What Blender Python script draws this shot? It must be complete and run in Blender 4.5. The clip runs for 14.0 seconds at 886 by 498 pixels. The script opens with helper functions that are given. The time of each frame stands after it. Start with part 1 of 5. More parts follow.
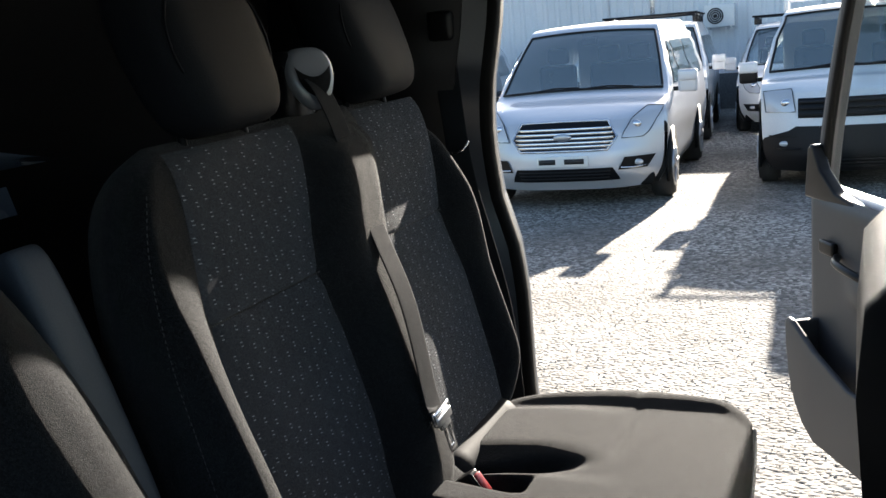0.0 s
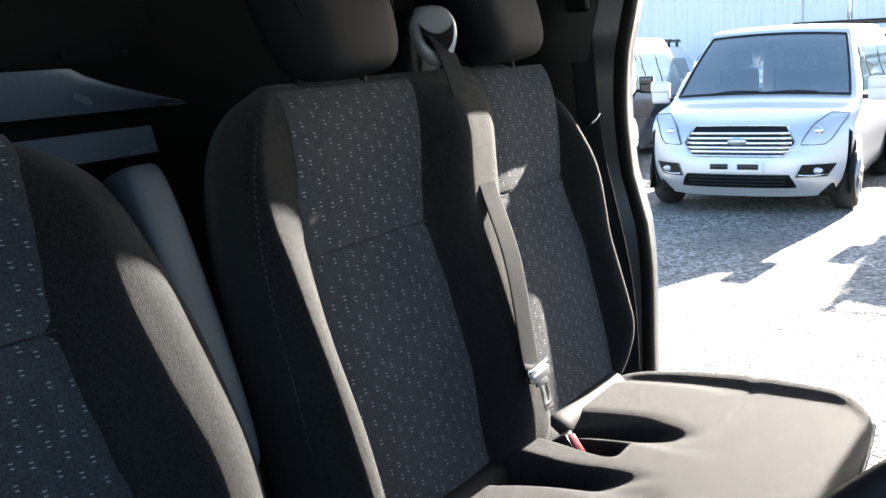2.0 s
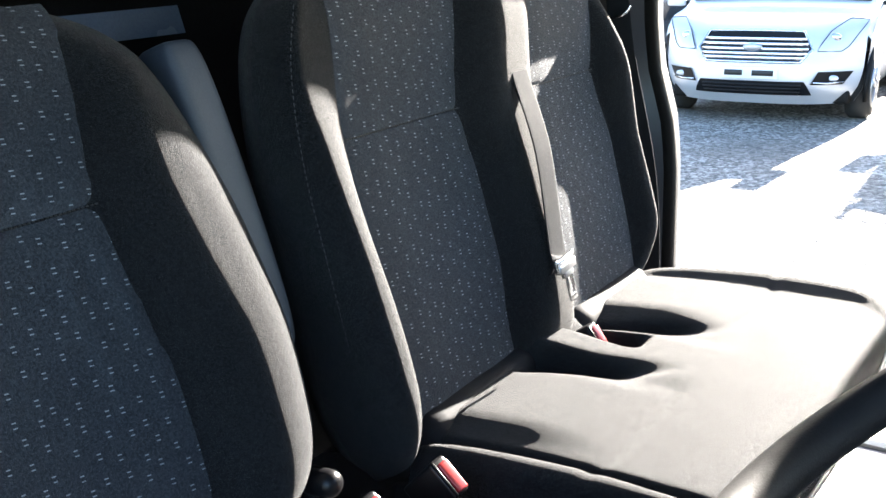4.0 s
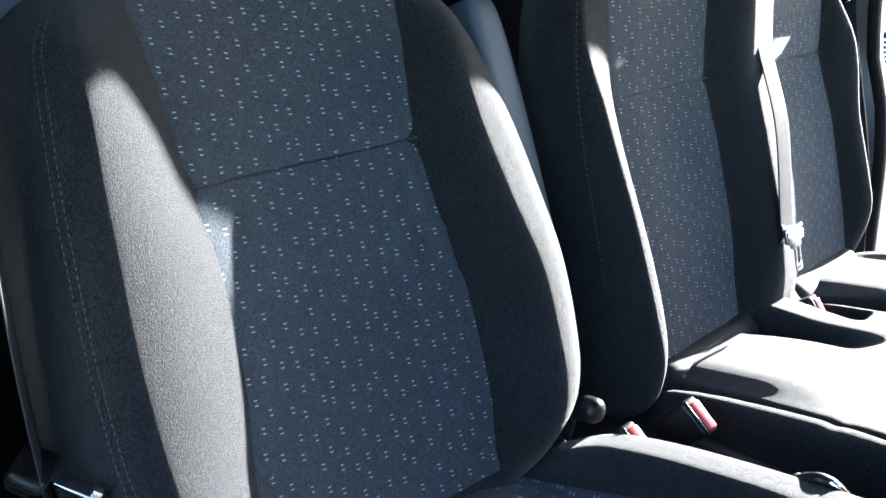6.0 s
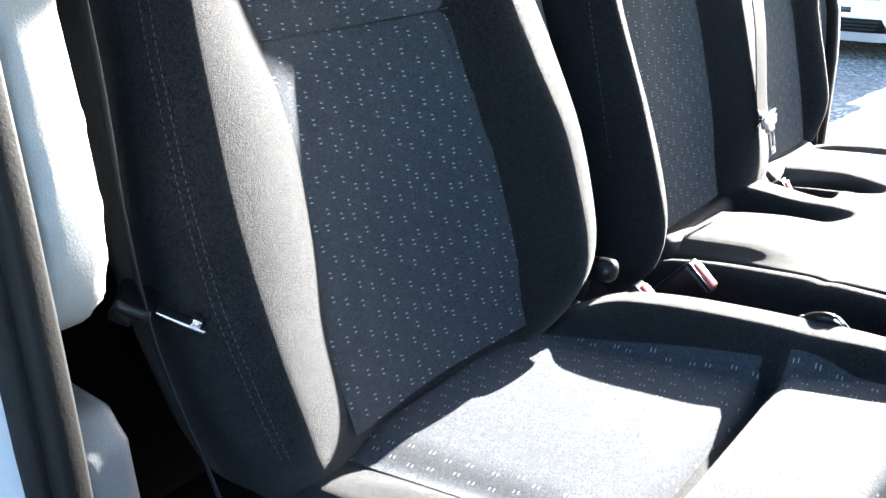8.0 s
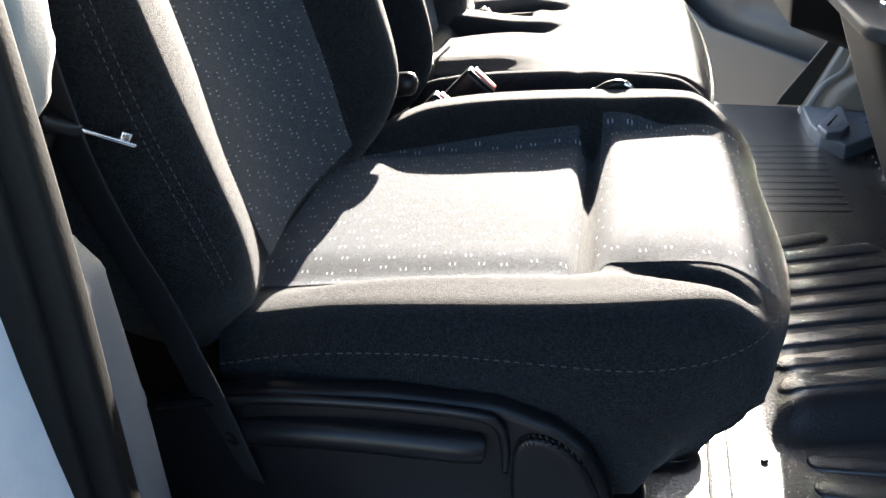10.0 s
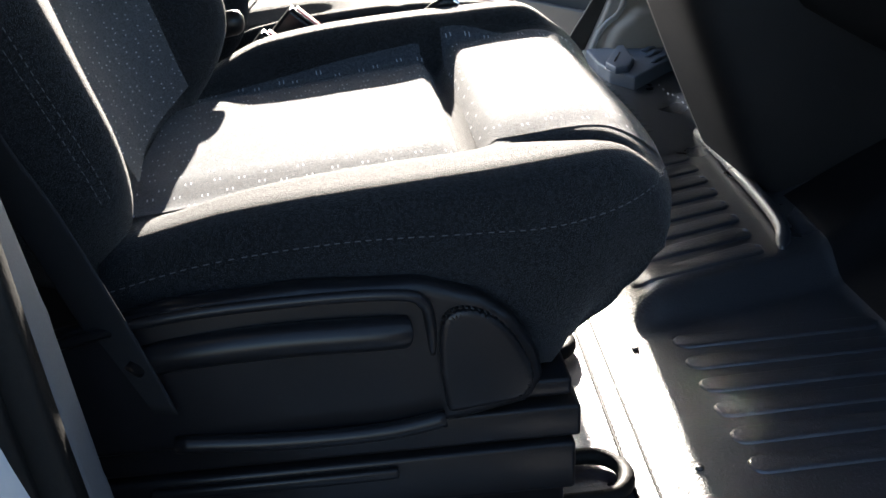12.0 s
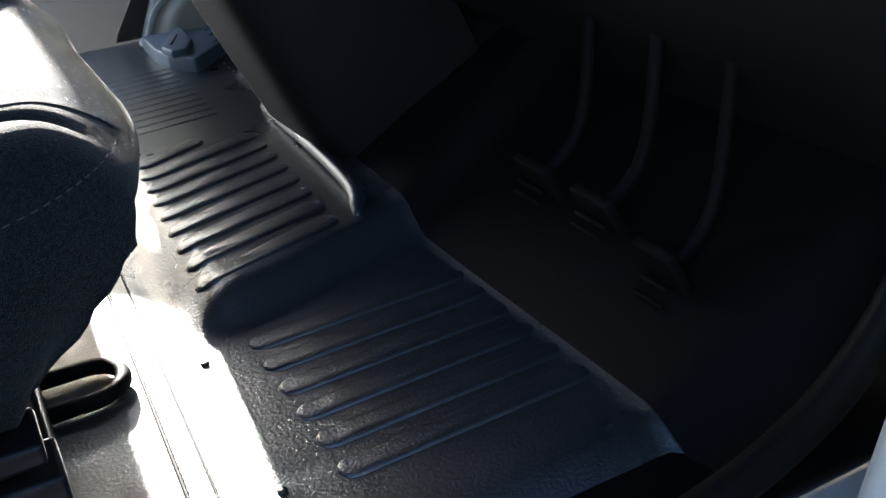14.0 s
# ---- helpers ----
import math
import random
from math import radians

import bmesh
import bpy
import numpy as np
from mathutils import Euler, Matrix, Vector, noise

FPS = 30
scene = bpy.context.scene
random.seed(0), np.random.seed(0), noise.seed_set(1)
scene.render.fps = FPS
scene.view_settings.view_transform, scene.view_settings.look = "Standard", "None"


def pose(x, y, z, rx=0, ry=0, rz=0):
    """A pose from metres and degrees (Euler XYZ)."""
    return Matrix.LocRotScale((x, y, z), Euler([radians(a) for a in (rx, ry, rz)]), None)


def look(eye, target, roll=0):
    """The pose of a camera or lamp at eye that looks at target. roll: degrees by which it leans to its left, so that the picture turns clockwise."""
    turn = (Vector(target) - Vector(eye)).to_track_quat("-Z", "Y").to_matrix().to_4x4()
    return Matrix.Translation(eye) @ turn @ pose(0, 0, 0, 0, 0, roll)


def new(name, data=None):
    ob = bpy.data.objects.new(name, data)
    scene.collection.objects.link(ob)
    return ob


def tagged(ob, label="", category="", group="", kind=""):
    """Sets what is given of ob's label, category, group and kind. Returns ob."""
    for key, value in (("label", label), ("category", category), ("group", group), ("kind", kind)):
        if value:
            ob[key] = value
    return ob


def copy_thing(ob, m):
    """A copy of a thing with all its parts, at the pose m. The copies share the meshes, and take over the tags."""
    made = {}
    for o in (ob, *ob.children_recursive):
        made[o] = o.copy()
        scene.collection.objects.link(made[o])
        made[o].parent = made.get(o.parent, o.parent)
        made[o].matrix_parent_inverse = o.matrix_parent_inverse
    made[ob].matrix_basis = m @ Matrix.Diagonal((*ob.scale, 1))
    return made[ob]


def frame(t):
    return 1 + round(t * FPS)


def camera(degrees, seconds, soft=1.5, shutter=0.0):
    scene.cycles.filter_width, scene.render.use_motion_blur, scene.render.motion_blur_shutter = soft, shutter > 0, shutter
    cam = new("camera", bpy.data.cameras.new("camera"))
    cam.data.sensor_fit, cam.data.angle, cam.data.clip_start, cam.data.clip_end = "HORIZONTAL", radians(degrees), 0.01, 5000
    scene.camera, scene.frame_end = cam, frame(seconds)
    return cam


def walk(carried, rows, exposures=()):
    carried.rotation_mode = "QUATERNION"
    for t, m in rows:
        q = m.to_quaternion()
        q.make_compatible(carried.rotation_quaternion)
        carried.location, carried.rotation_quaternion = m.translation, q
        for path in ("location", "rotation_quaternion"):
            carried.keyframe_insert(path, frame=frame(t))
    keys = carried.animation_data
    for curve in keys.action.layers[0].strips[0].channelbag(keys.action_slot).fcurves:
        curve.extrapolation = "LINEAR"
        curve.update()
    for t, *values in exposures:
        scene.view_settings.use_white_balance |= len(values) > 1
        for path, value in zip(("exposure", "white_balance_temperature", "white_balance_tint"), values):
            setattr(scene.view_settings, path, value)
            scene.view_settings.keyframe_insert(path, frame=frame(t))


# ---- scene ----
cam = camera(48.4, 14.0)
PATH = [
    (0, (0.631, -0.423, 1.616), (-0.146, 1.368, 1.18), -5.0),
    (0.5, (0.644, -0.43, 1.596), (-0.355, 1.251, 1.174), -4.0),
    (1, (0.678, -0.425, 1.57), (-0.353, 1.237, 1.152), -3.3),
    (1.5, (0.705, -0.417, 1.559), (-0.347, 1.232, 1.143), -3.3),
    (2, (0.725, -0.419, 1.554), (-0.354, 1.213, 1.141), -3.1),
    (2.2, (0.731, -0.42, 1.551), (-0.356, 1.208, 1.141), -3.1),
    (4.3, (0.693, -0.443, 1.526), (-0.37, 1.136, 0.913), -1.9),
    (4.5, (0.696, -0.445, 1.515), (-0.376, 1.13, 0.908), -2.0),
    (5, (0.687, -0.489, 1.525), (-0.474, 1.02, 0.909), -2.4),
    (5.5, (0.658, -0.551, 1.532), (-0.569, 0.9, 0.909), -1.4),
    (6, (0.62, -0.63, 1.515), (-0.635, 0.8, 0.899), -0.2),
    (6.5, (0.601, -0.678, 1.513), (-0.647, 0.751, 0.881), 0.8),
    (7, (0.6, -0.695, 1.509), (-0.652, 0.733, 0.883), 1.0),
    (7.5, (0.585, -0.716, 1.498), (-0.632, 0.743, 0.874), 1.2),
    (8, (0.569, -0.775, 1.455), (-0.523, 0.733, 0.724), 0.7),
    (8.5, (0.526, -0.793, 1.405), (-0.395, 0.761, 0.548), 0.3),
    (8.7, (0.503, -0.8, 1.399), (-0.342, 0.789, 0.528), -0.1),
    (10.8, (0.248, -0.98, 1.287), (0.177, 0.838, 0.457), -1.1),
    (11, (0.242, -0.978, 1.28), (0.2, 0.842, 0.45), -1.5),
    (11.5, (0.228, -0.973, 1.264), (0.28, 0.842, 0.425), -2.2),
    (12, (0.224, -0.958, 1.231), (0.364, 0.852, 0.391), -2.8),
    (12.5, (0.241, -0.936, 1.204), (0.478, 0.861, 0.36), -3.4),
    (13, (0.275, -0.914, 1.182), (0.689, 0.845, 0.325), -3.7),
    (13.5, (0.348, -0.86, 1.145), (0.928, 0.844, 0.274), -5.2),
    (14, (0.389, -0.834, 1.143), (1.167, 0.777, 0.25), -5.4),
]
EXPOSURES = [(0.0, 2.59, 6300, 10), (0.5, 2.77, 6300, 10), (1.5, 3.5, 6200, 10), (2.2, 3.8, 6200, 10), (4.3, 4.4, 6000, 10), (5.0, 4.5, 5800, 9), (6.0, 4.8, 5500, 8), (7.5, 4.9, 5600, 8), (8.5, 4.5, 6000, 9), (10.8, 3.9, 6300, 11), (12.5, 3.77, 6200, 11), (14.0, 3.67, 5900, 9)]
walk(cam, [(t, look(eye, target, roll)) for t, eye, target, roll in PATH], EXPOSURES)

# ---- world and light ----
SUN_AZ, SUN_EL = 0.063, radians(16.5)        # sun stands over +y, x per metre of y
sun_dir = Vector((SUN_AZ * math.cos(SUN_EL), math.cos(SUN_EL), math.sin(SUN_EL))).normalized()
world = bpy.data.worlds.new("world")
scene.world = world
world.use_nodes = True
wn = world.node_tree.nodes
sky = wn.new("ShaderNodeTexSky")
sky.sky_type = "NISHITA"
sky.sun_disc = False
sky.sun_elevation = SUN_EL
sky.sun_rotation = math.atan2(sun_dir.x, sun_dir.y)
sky.air_density, sky.dust_density, sky.ozone_density = 1.0, 1.5, 1.5
wn["Background"].inputs["Strength"].default_value = 0.052
world.node_tree.links.new(sky.outputs[0], wn["Background"].inputs["Color"])
sun = new("sun", bpy.data.lights.new("sun", "SUN"))
sun.data.energy, sun.data.angle, sun.data.color = 5.0, radians(0.5), (1.0, 0.89, 0.75)
sun.matrix_world = look(tuple(sun_dir * 30), (0, 0, 0))

# ---- materials ----
def mat(name, color, rough=0.5, metal=0.0, coat=0.0, spec=0.5, sheen=0.0):
    m = bpy.data.materials.new(name)
    m.use_nodes = True
    b = m.node_tree.nodes["Principled BSDF"]
    b.inputs["Base Color"].default_value = (*color, 1)
    b.inputs["Roughness"].default_value = rough
    b.inputs["Metallic"].default_value = metal
    b.inputs["Coat Weight"].default_value = coat
    b.inputs["Specular IOR Level"].default_value = spec
    b.inputs["Sheen Weight"].default_value = sheen
    return m


def node(m, kind, **values):
    n = m.node_tree.nodes.new(kind)
    for k, v in values.items():
        if k in n.inputs:
            n.inputs[k].default_value = v
    return n


def link(m, a, b):
    m.node_tree.links.new(a, b)


def coords(m, which="Object"):
    return node(m, "ShaderNodeTexCoord").outputs[which]


def noisy(m, vec, scale, detail=3.0, rough=0.6):
    n = m.node_tree.nodes.new("ShaderNodeTexNoise")
    n.inputs["Scale"].default_value, n.inputs["Detail"].default_value, n.inputs["Roughness"].default_value = scale, detail, rough
    link(m, vec, n.inputs["Vector"])
    return n.outputs["Fac"]


def ramp(m, fac, stops):
    r = m.node_tree.nodes.new("ShaderNodeValToRGB")
    while len(r.color_ramp.elements) < len(stops):
        r.color_ramp.elements.new(0.5)
    for e, (p, c) in zip(r.color_ramp.elements, stops):
        e.position, e.color = p, (*c, 1)
    link(m, fac, r.inputs["Fac"])
    return r.outputs["Color"]


def bump(m, height, strength, distance, under=None):
    b = m.node_tree.nodes.new("ShaderNodeBump")
    b.inputs["Strength"].default_value, b.inputs["Distance"].default_value = strength, distance
    link(m, height, b.inputs["Height"])
    if under is not None:
        link(m, under, b.inputs["Normal"])
    return b.outputs["Normal"]


def calc(m, op, a, b=None, c=None):
    n = m.node_tree.nodes.new("ShaderNodeMath")
    n.operation = op
    for i, v in enumerate((a, b, c)):
        if v is None:
            continue
        if isinstance(v, (int, float)):
            n.inputs[i].default_value = v
        else:
            link(m, v, n.inputs[i])
    return n.outputs[0]


def mixed(m, fac, a, b):
    n = m.node_tree.nodes.new("ShaderNodeMix")
    n.data_type = "RGBA"
    link(m, fac, n.inputs["Factor"])
    for slot, v in ((6, a), (7, b)):
        if isinstance(v, tuple):
            n.inputs[slot].default_value = (*v, 1)
        else:
            link(m, v, n.inputs[slot])
    return n.outputs[2]


def shader(m):
    return m.node_tree.nodes["Principled BSDF"].inputs


def rough_surface(name, dark, light, rough, scale, bump_mm, metal=0.0, coarse=3.0, spec=0.5, coat=0.0, rough_var=0.08):
    """A surface with colour, gloss and relief that vary at two scales."""
    m = mat(name, light, rough, metal, coat, spec)
    v = coords(m)
    fine, big = noisy(m, v, scale), noisy(m, v, coarse, 4.0)
    both = calc(m, "ADD", calc(m, "MULTIPLY", fine, 0.5), calc(m, "MULTIPLY", big, 0.5))
    link(m, ramp(m, both, [(0.35, dark), (0.65, light)]), shader(m)["Base Color"])
    link(m, calc(m, "ADD", calc(m, "MULTIPLY", calc(m, "SUBTRACT", big, 0.5), 2 * rough_var), rough), shader(m)["Roughness"])
    link(m, bump(m, fine, 1.0, bump_mm / 1000), shader(m)["Normal"])
    return m


def cloth(name, dark, light, dashes=False):
    """Woven seat cloth; dashes: a scatter of pairs of short pale stitches."""
    m = mat(name, light, 0.9, spec=0.16, sheen=0.13)
    shader(m)["Sheen Roughness"].default_value = 0.28
    v = coords(m)
    weave, pile, tuft, big = noisy(m, v, 1050, 1.0), noisy(m, v, 1900, 1.0), noisy(m, v, 400, 1.0), noisy(m, v, 9, 4.0)
    tone = calc(m, "ADD", calc(m, "MULTIPLY", weave, 0.40), calc(m, "ADD", calc(m, "MULTIPLY", tuft, 0.48), calc(m, "MULTIPLY", big, 0.12)))
    color = ramp(m, tone, [(0.44, dark), (0.60, light)])
    if dashes:
        sep = node(m, "ShaderNodeSeparateXYZ")
        link(m, coords(m, "UV"), sep.inputs[0])
        u = calc(m, "DIVIDE", sep.outputs[0], 0.0200)
        col = calc(m, "FLOOR", u)
        lift = calc(m, "MULTIPLY", calc(m, "MODULO", calc(m, "ABSOLUTE", col), 2.0), 0.5)
        w = calc(m, "ADD", calc(m, "DIVIDE", sep.outputs[1], 0.0235), lift)
        row = calc(m, "FLOOR", w)
        cell = node(m, "ShaderNodeCombineXYZ")
        link(m, col, cell.inputs[0]), link(m, row, cell.inputs[1])
        wn_ = node(m, "ShaderNodeTexWhiteNoise")
        link(m, cell.outputs[0], wn_.inputs["Vector"])
        rnd = node(m, "ShaderNodeSeparateColor")
        link(m, wn_.outputs["Color"], rnd.inputs[0])
        lu = calc(m, "SUBTRACT", calc(m, "SUBTRACT", u, col), calc(m, "ADD", 0.25, calc(m, "MULTIPLY", rnd.outputs[0], 0.5)))
        lw = calc(m, "SUBTRACT", calc(m, "SUBTRACT", w, row), calc(m, "ADD", 0.3, calc(m, "MULTIPLY", rnd.outputs[1], 0.4)))
        lw = calc(m, "ADD", lw, calc(m, "MULTIPLY", lu, 0.1))
        across = calc(m, "LESS_THAN", calc(m, "ABSOLUTE", lu), 0.105)
        along = calc(m, "LESS_THAN", calc(m, "ABSOLUTE", calc(m, "SUBTRACT", calc(m, "ABSOLUTE", lw), 0.105)), 0.028)
        dash = calc(m, "MULTIPLY", calc(m, "MULTIPLY", across, along), calc(m, "GREATER_THAN", weave, 0.34))
        color = mixed(m, dash, color, (0.25, 0.275, 0.31))
    link(m, color, shader(m)["Base Color"])
    link(m, bump(m, weave, 1.0, 0.0011, bump(m, pile, 1.0, 0.0007, bump(m, tuft, 1.0, 0.0003))), shader(m)["Normal"])
    return m


CLOTH = cloth("seat_cloth", (0.0026, 0.0030, 0.0038), (0.0118, 0.0132, 0.0162))
PATTERN = cloth("patterned_cloth", (0.019, 0.023, 0.030), (0.043, 0.052, 0.066), True)
VINYL = rough_surface("seat_vinyl", (0.010, 0.0105, 0.012), (0.017, 0.0175, 0.020), 0.55, 600, 0.25)
ARM = rough_surface("armrest_vinyl", (0.032, 0.041, 0.056), (0.046, 0.057, 0.076), 0.5, 500, 0.2)
# near-black for several parts, and for shade put onto the floor
NEARBLACK = rough_surface("near_black", (0.004, 0.004, 0.005), (0.009, 0.009, 0.010), 0.7, 300, 0.1, spec=0.1)
BLACK = rough_surface("black_plastic", (0.004, 0.004, 0.005), (0.009, 0.009, 0.010), 0.30, 900, 0.06, spec=0.22)
MATT = rough_surface("dark_trim", (0.006, 0.006, 0.007), (0.012, 0.012, 0.013), 0.6, 700, 0.2, spec=0.3)
PILLAR = rough_surface("pillar_trim", (0.014, 0.017, 0.023), (0.024, 0.029, 0.038), 0.36, 700, 0.15)
GREY = rough_surface("grey_trim", (0.040, 0.042, 0.047), (0.060, 0.062, 0.068), 0.55, 700, 0.2)
PALE = rough_surface("pale_trim", (0.52, 0.51, 0.48), (0.62, 0.61, 0.575), 0.5, 600, 0.2)
CREAM = rough_surface("cream_trim", (0.46, 0.41, 0.34), (0.55, 0.50, 0.42), 0.5, 600, 0.2)
TAUPE = rough_surface("taupe_rubber", (0.045, 0.040, 0.034), (0.065, 0.058, 0.050), 0.6, 400, 0.2)
LOWTRIM = rough_surface("grey_cover", (0.095, 0.10, 0.108), (0.125, 0.13, 0.138), 0.5, 600, 0.2)
UPTRIM = rough_surface("upper_cover", (0.20, 0.20, 0.20), (0.26, 0.26, 0.255), 0.5, 600, 0.2)
# console plastic made paler, for the light its rear edge reflects
EDGE_SHEEN = rough_surface("console_sheen", (0.13, 0.122, 0.11), (0.17, 0.16, 0.145), 0.38, 700, 0.12)
PIPING = mat("piping", (0.13, 0.13, 0.13), 0.6)
SHELL = rough_surface("bulkhead_paint", (0.085, 0.112, 0.16), (0.11, 0.145, 0.20), 0.26, 300, 0.1)
MATTING = rough_surface("floor_mat_rubber", (0.020, 0.022, 0.028), (0.033, 0.036, 0.044), 0.30, 300, 0.9, coarse=5.0, rough_var=0.10, spec=1.0, coat=0.2)
RUBBER = rough_surface("black_rubber", (0.005, 0.005, 0.005), (0.009, 0.009, 0.009), 0.55, 300, 0.3, spec=0.12)
STEP = rough_surface("step_rubber", (0.13, 0.15, 0.19), (0.18, 0.205, 0.25), 0.42, 300, 0.4)
WEB = rough_surface("belt_webbing", (0.010, 0.011, 0.013), (0.022, 0.024, 0.028), 0.9, 1200, 0.4, spec=0.08)
CHROME = mat("chrome", (0.72, 0.72, 0.74), 0.18, 1.0)
STEEL = rough_surface("bright_steel", (0.45, 0.46, 0.48), (0.62, 0.63, 0.65), 0.3, 200, 0.05, metal=1.0)
RED = mat("red_plastic", (0.30, 0.014, 0.016), 0.28, coat=0.3)
THREAD = mat("grey_thread", (0.060, 0.062, 0.068), 0.8)
GLOSS = mat("gloss_grey", (0.16, 0.17, 0.19), 0.12, coat=0.5)
HEADPAD = rough_surface("headrest_vinyl", (0.0050, 0.0058, 0.0078), (0.0085, 0.0100, 0.0130), 0.7, 500, 0.2, spec=0.10)
WHITE = rough_surface("white_paint", (0.70, 0.71, 0.72), (0.80, 0.80, 0.80), 0.25, 60, 0.02, coat=0.4, coarse=1.2)
SILVER = rough_surface("silver_paint", (0.55, 0.57, 0.61), (0.63, 0.65, 0.69), 0.32, 900, 0.02, metal=0.35, coat=0.6, coarse=1.0)
DARKPAINT = rough_surface("black_paint", (0.012, 0.012, 0.014), (0.022, 0.022, 0.024), 0.2, 60, 0.02, coat=0.6)
GLASS = mat("tinted_glass", (0.10, 0.14, 0.16), 0.05, spec=0.8)
LAMP = mat("lamp_lens", (0.55, 0.56, 0.58), 0.12, 0.3, coat=1.0)
TYRE = rough_surface("tyre", (0.015, 0.015, 0.015), (0.035, 0.034, 0.032), 0.8, 120, 1.0)
RIM = rough_surface("alloy", (0.35, 0.36, 0.38), (0.5, 0.5, 0.52), 0.35, 80, 0.1, metal=0.9)
PLATE = mat("number_plate", (0.75, 0.75, 0.72), 0.4)
INK = mat("ink", (0.02, 0.02, 0.02), 0.5)
PAPER = rough_surface("white_label", (0.62, 0.62, 0.62), (0.72, 0.72, 0.72), 0.5, 60, 0.02)
CLEAR = mat("windscreen_glass", (0.80, 0.86, 0.86), 0.02)
shader(CLEAR)["Transmission Weight"].default_value = 1.0
shader(CLEAR)["IOR"].default_value = 1.05


def gravel_material():
    m = mat("gravel", (0.2, 0.19, 0.17), 0.9)
    v = coords(m)
    vor = m.node_tree.nodes.new("ShaderNodeTexVoronoi")
    vor.inputs["Scale"].default_value = 38.0
    link(m, v, vor.inputs["Vector"])
    bw = node(m, "ShaderNodeRGBToBW")
    link(m, vor.outputs["Color"], bw.inputs[0])
    big, mid = noisy(m, v, 0.7, 5.0), noisy(m, v, 9.0, 4.0)
    stone = ramp(m, bw.outputs[0], [(0.15, (0.06, 0.056, 0.052)), (0.5, (0.21, 0.195, 0.175)), (0.85, (0.54, 0.51, 0.46))])
    dirt = ramp(m, mid, [(0.35, (0.055, 0.049, 0.043)), (0.65, (0.16, 0.142, 0.12))])
    link(m, mixed(m, ramp(m, big, [(0.4, (0.15, 0.15, 0.15)), (0.6, (0.75, 0.75, 0.75))]), stone, dirt), shader(m)["Base Color"])
    link(m, bump(m, vor.outputs["Distance"], 1.0, -0.010, bump(m, mid, 0.8, 0.018)), shader(m)["Normal"])
    return m


GRAVEL = gravel_material()
STONE = mat("stone", (0.2, 0.19, 0.18), 0.85)
_g = node(STONE, "ShaderNodeNewGeometry")
link(STONE, ramp(STONE, _g.outputs["Random Per Island"], [(0.0, (0.10, 0.095, 0.09)), (0.5, (0.19, 0.18, 0.165)), (1.0, (0.45, 0.42, 0.38))]), shader(STONE)["Base Color"])
CLADDING = rough_surface("wall_cladding", (0.72, 0.74, 0.76), (0.82, 0.83, 0.85), 0.45, 30, 0.05, coarse=0.5)
PLINTH = rough_surface("dark_plinth", (0.06, 0.06, 0.062), (0.13, 0.13, 0.13), 0.8, 30, 0.3, coarse=0.8)
CLADGREY = rough_surface("grey_cladding", (0.22, 0.25, 0.29), (0.30, 0.33, 0.37), 0.5, 30, 0.05, coarse=0.6)


# ---- building helpers ----
def mesh_of(name, bm, material, smooth=True):
    me = bpy.data.meshes.new(name)
    bmesh.ops.recalc_face_normals(bm, faces=bm.faces)
    for f in bm.faces:
        f.smooth = smooth
    bm.to_mesh(me)
    bm.free()
    me.materials.append(material)
    return me


def part(name, bm, material, parent, label="", smooth=True):
    ob = new(name, mesh_of(name, bm, material, smooth))
    ob.parent = parent
    if label:
        tagged(ob, label)
    return ob


def thing(name, label, category, group="", at=None):
    ob = tagged(new(name), label, category, group)
    ob.empty_display_size = 0.1
    if at is not None:
        ob.matrix_world = at
    return ob


def setting(name, bm, material, label, smooth=False):
    return tagged(new(name, mesh_of(name, bm, material, smooth)), label, "structure", "", "structure")


def grid(bm, f, us, vs, loop=False, uv=None):
    """A sheet of points f(u, v); loop: closed along u."""
    rows = [[bm.verts.new(f(u, v)) for u in us] for v in vs]
    lay = bm.loops.layers.uv.verify() if uv else None
    n = len(us)
    for j in range(len(vs) - 1):
        for i in range(n if loop else n - 1):
            k = (i + 1) % n
            face = bm.faces.new((rows[j][i], rows[j][k], rows[j + 1][k], rows[j + 1][i]))
            if uv:
                for lp, (a, b) in zip(face.loops, ((i, j), (k, j), (k, j + 1), (i, j + 1))):
                    lp[lay].uv = uv(us[a], vs[b])
    return rows


def steps(a, b, n):
    return [a + (b - a) * i / n for i in range(n + 1)]


def box(size, at=(0, 0, 0), bevel=0.0, seg=2, m=None, bm=None):
    bm = bm or bmesh.new()
    t = bmesh.new()
    bmesh.ops.create_cube(t, size=1.0, matrix=Matrix.Diagonal((*size, 1)))
    if bevel:
        bmesh.ops.bevel(t, geom=t.edges[:], offset=bevel, segments=seg, affect="EDGES", profile=0.6)
    bmesh.ops.transform(t, matrix=Matrix.Translation(at) @ (m or Matrix()), verts=t.verts)
    me = bpy.data.meshes.new("t")
    t.to_mesh(me)
    t.free()
    bm.from_mesh(me)
    bpy.data.meshes.remove(me)
    return bm


def smooth01(t):
    t = min(max(t, 0), 1)
    return t * t * (3 - 2 * t)


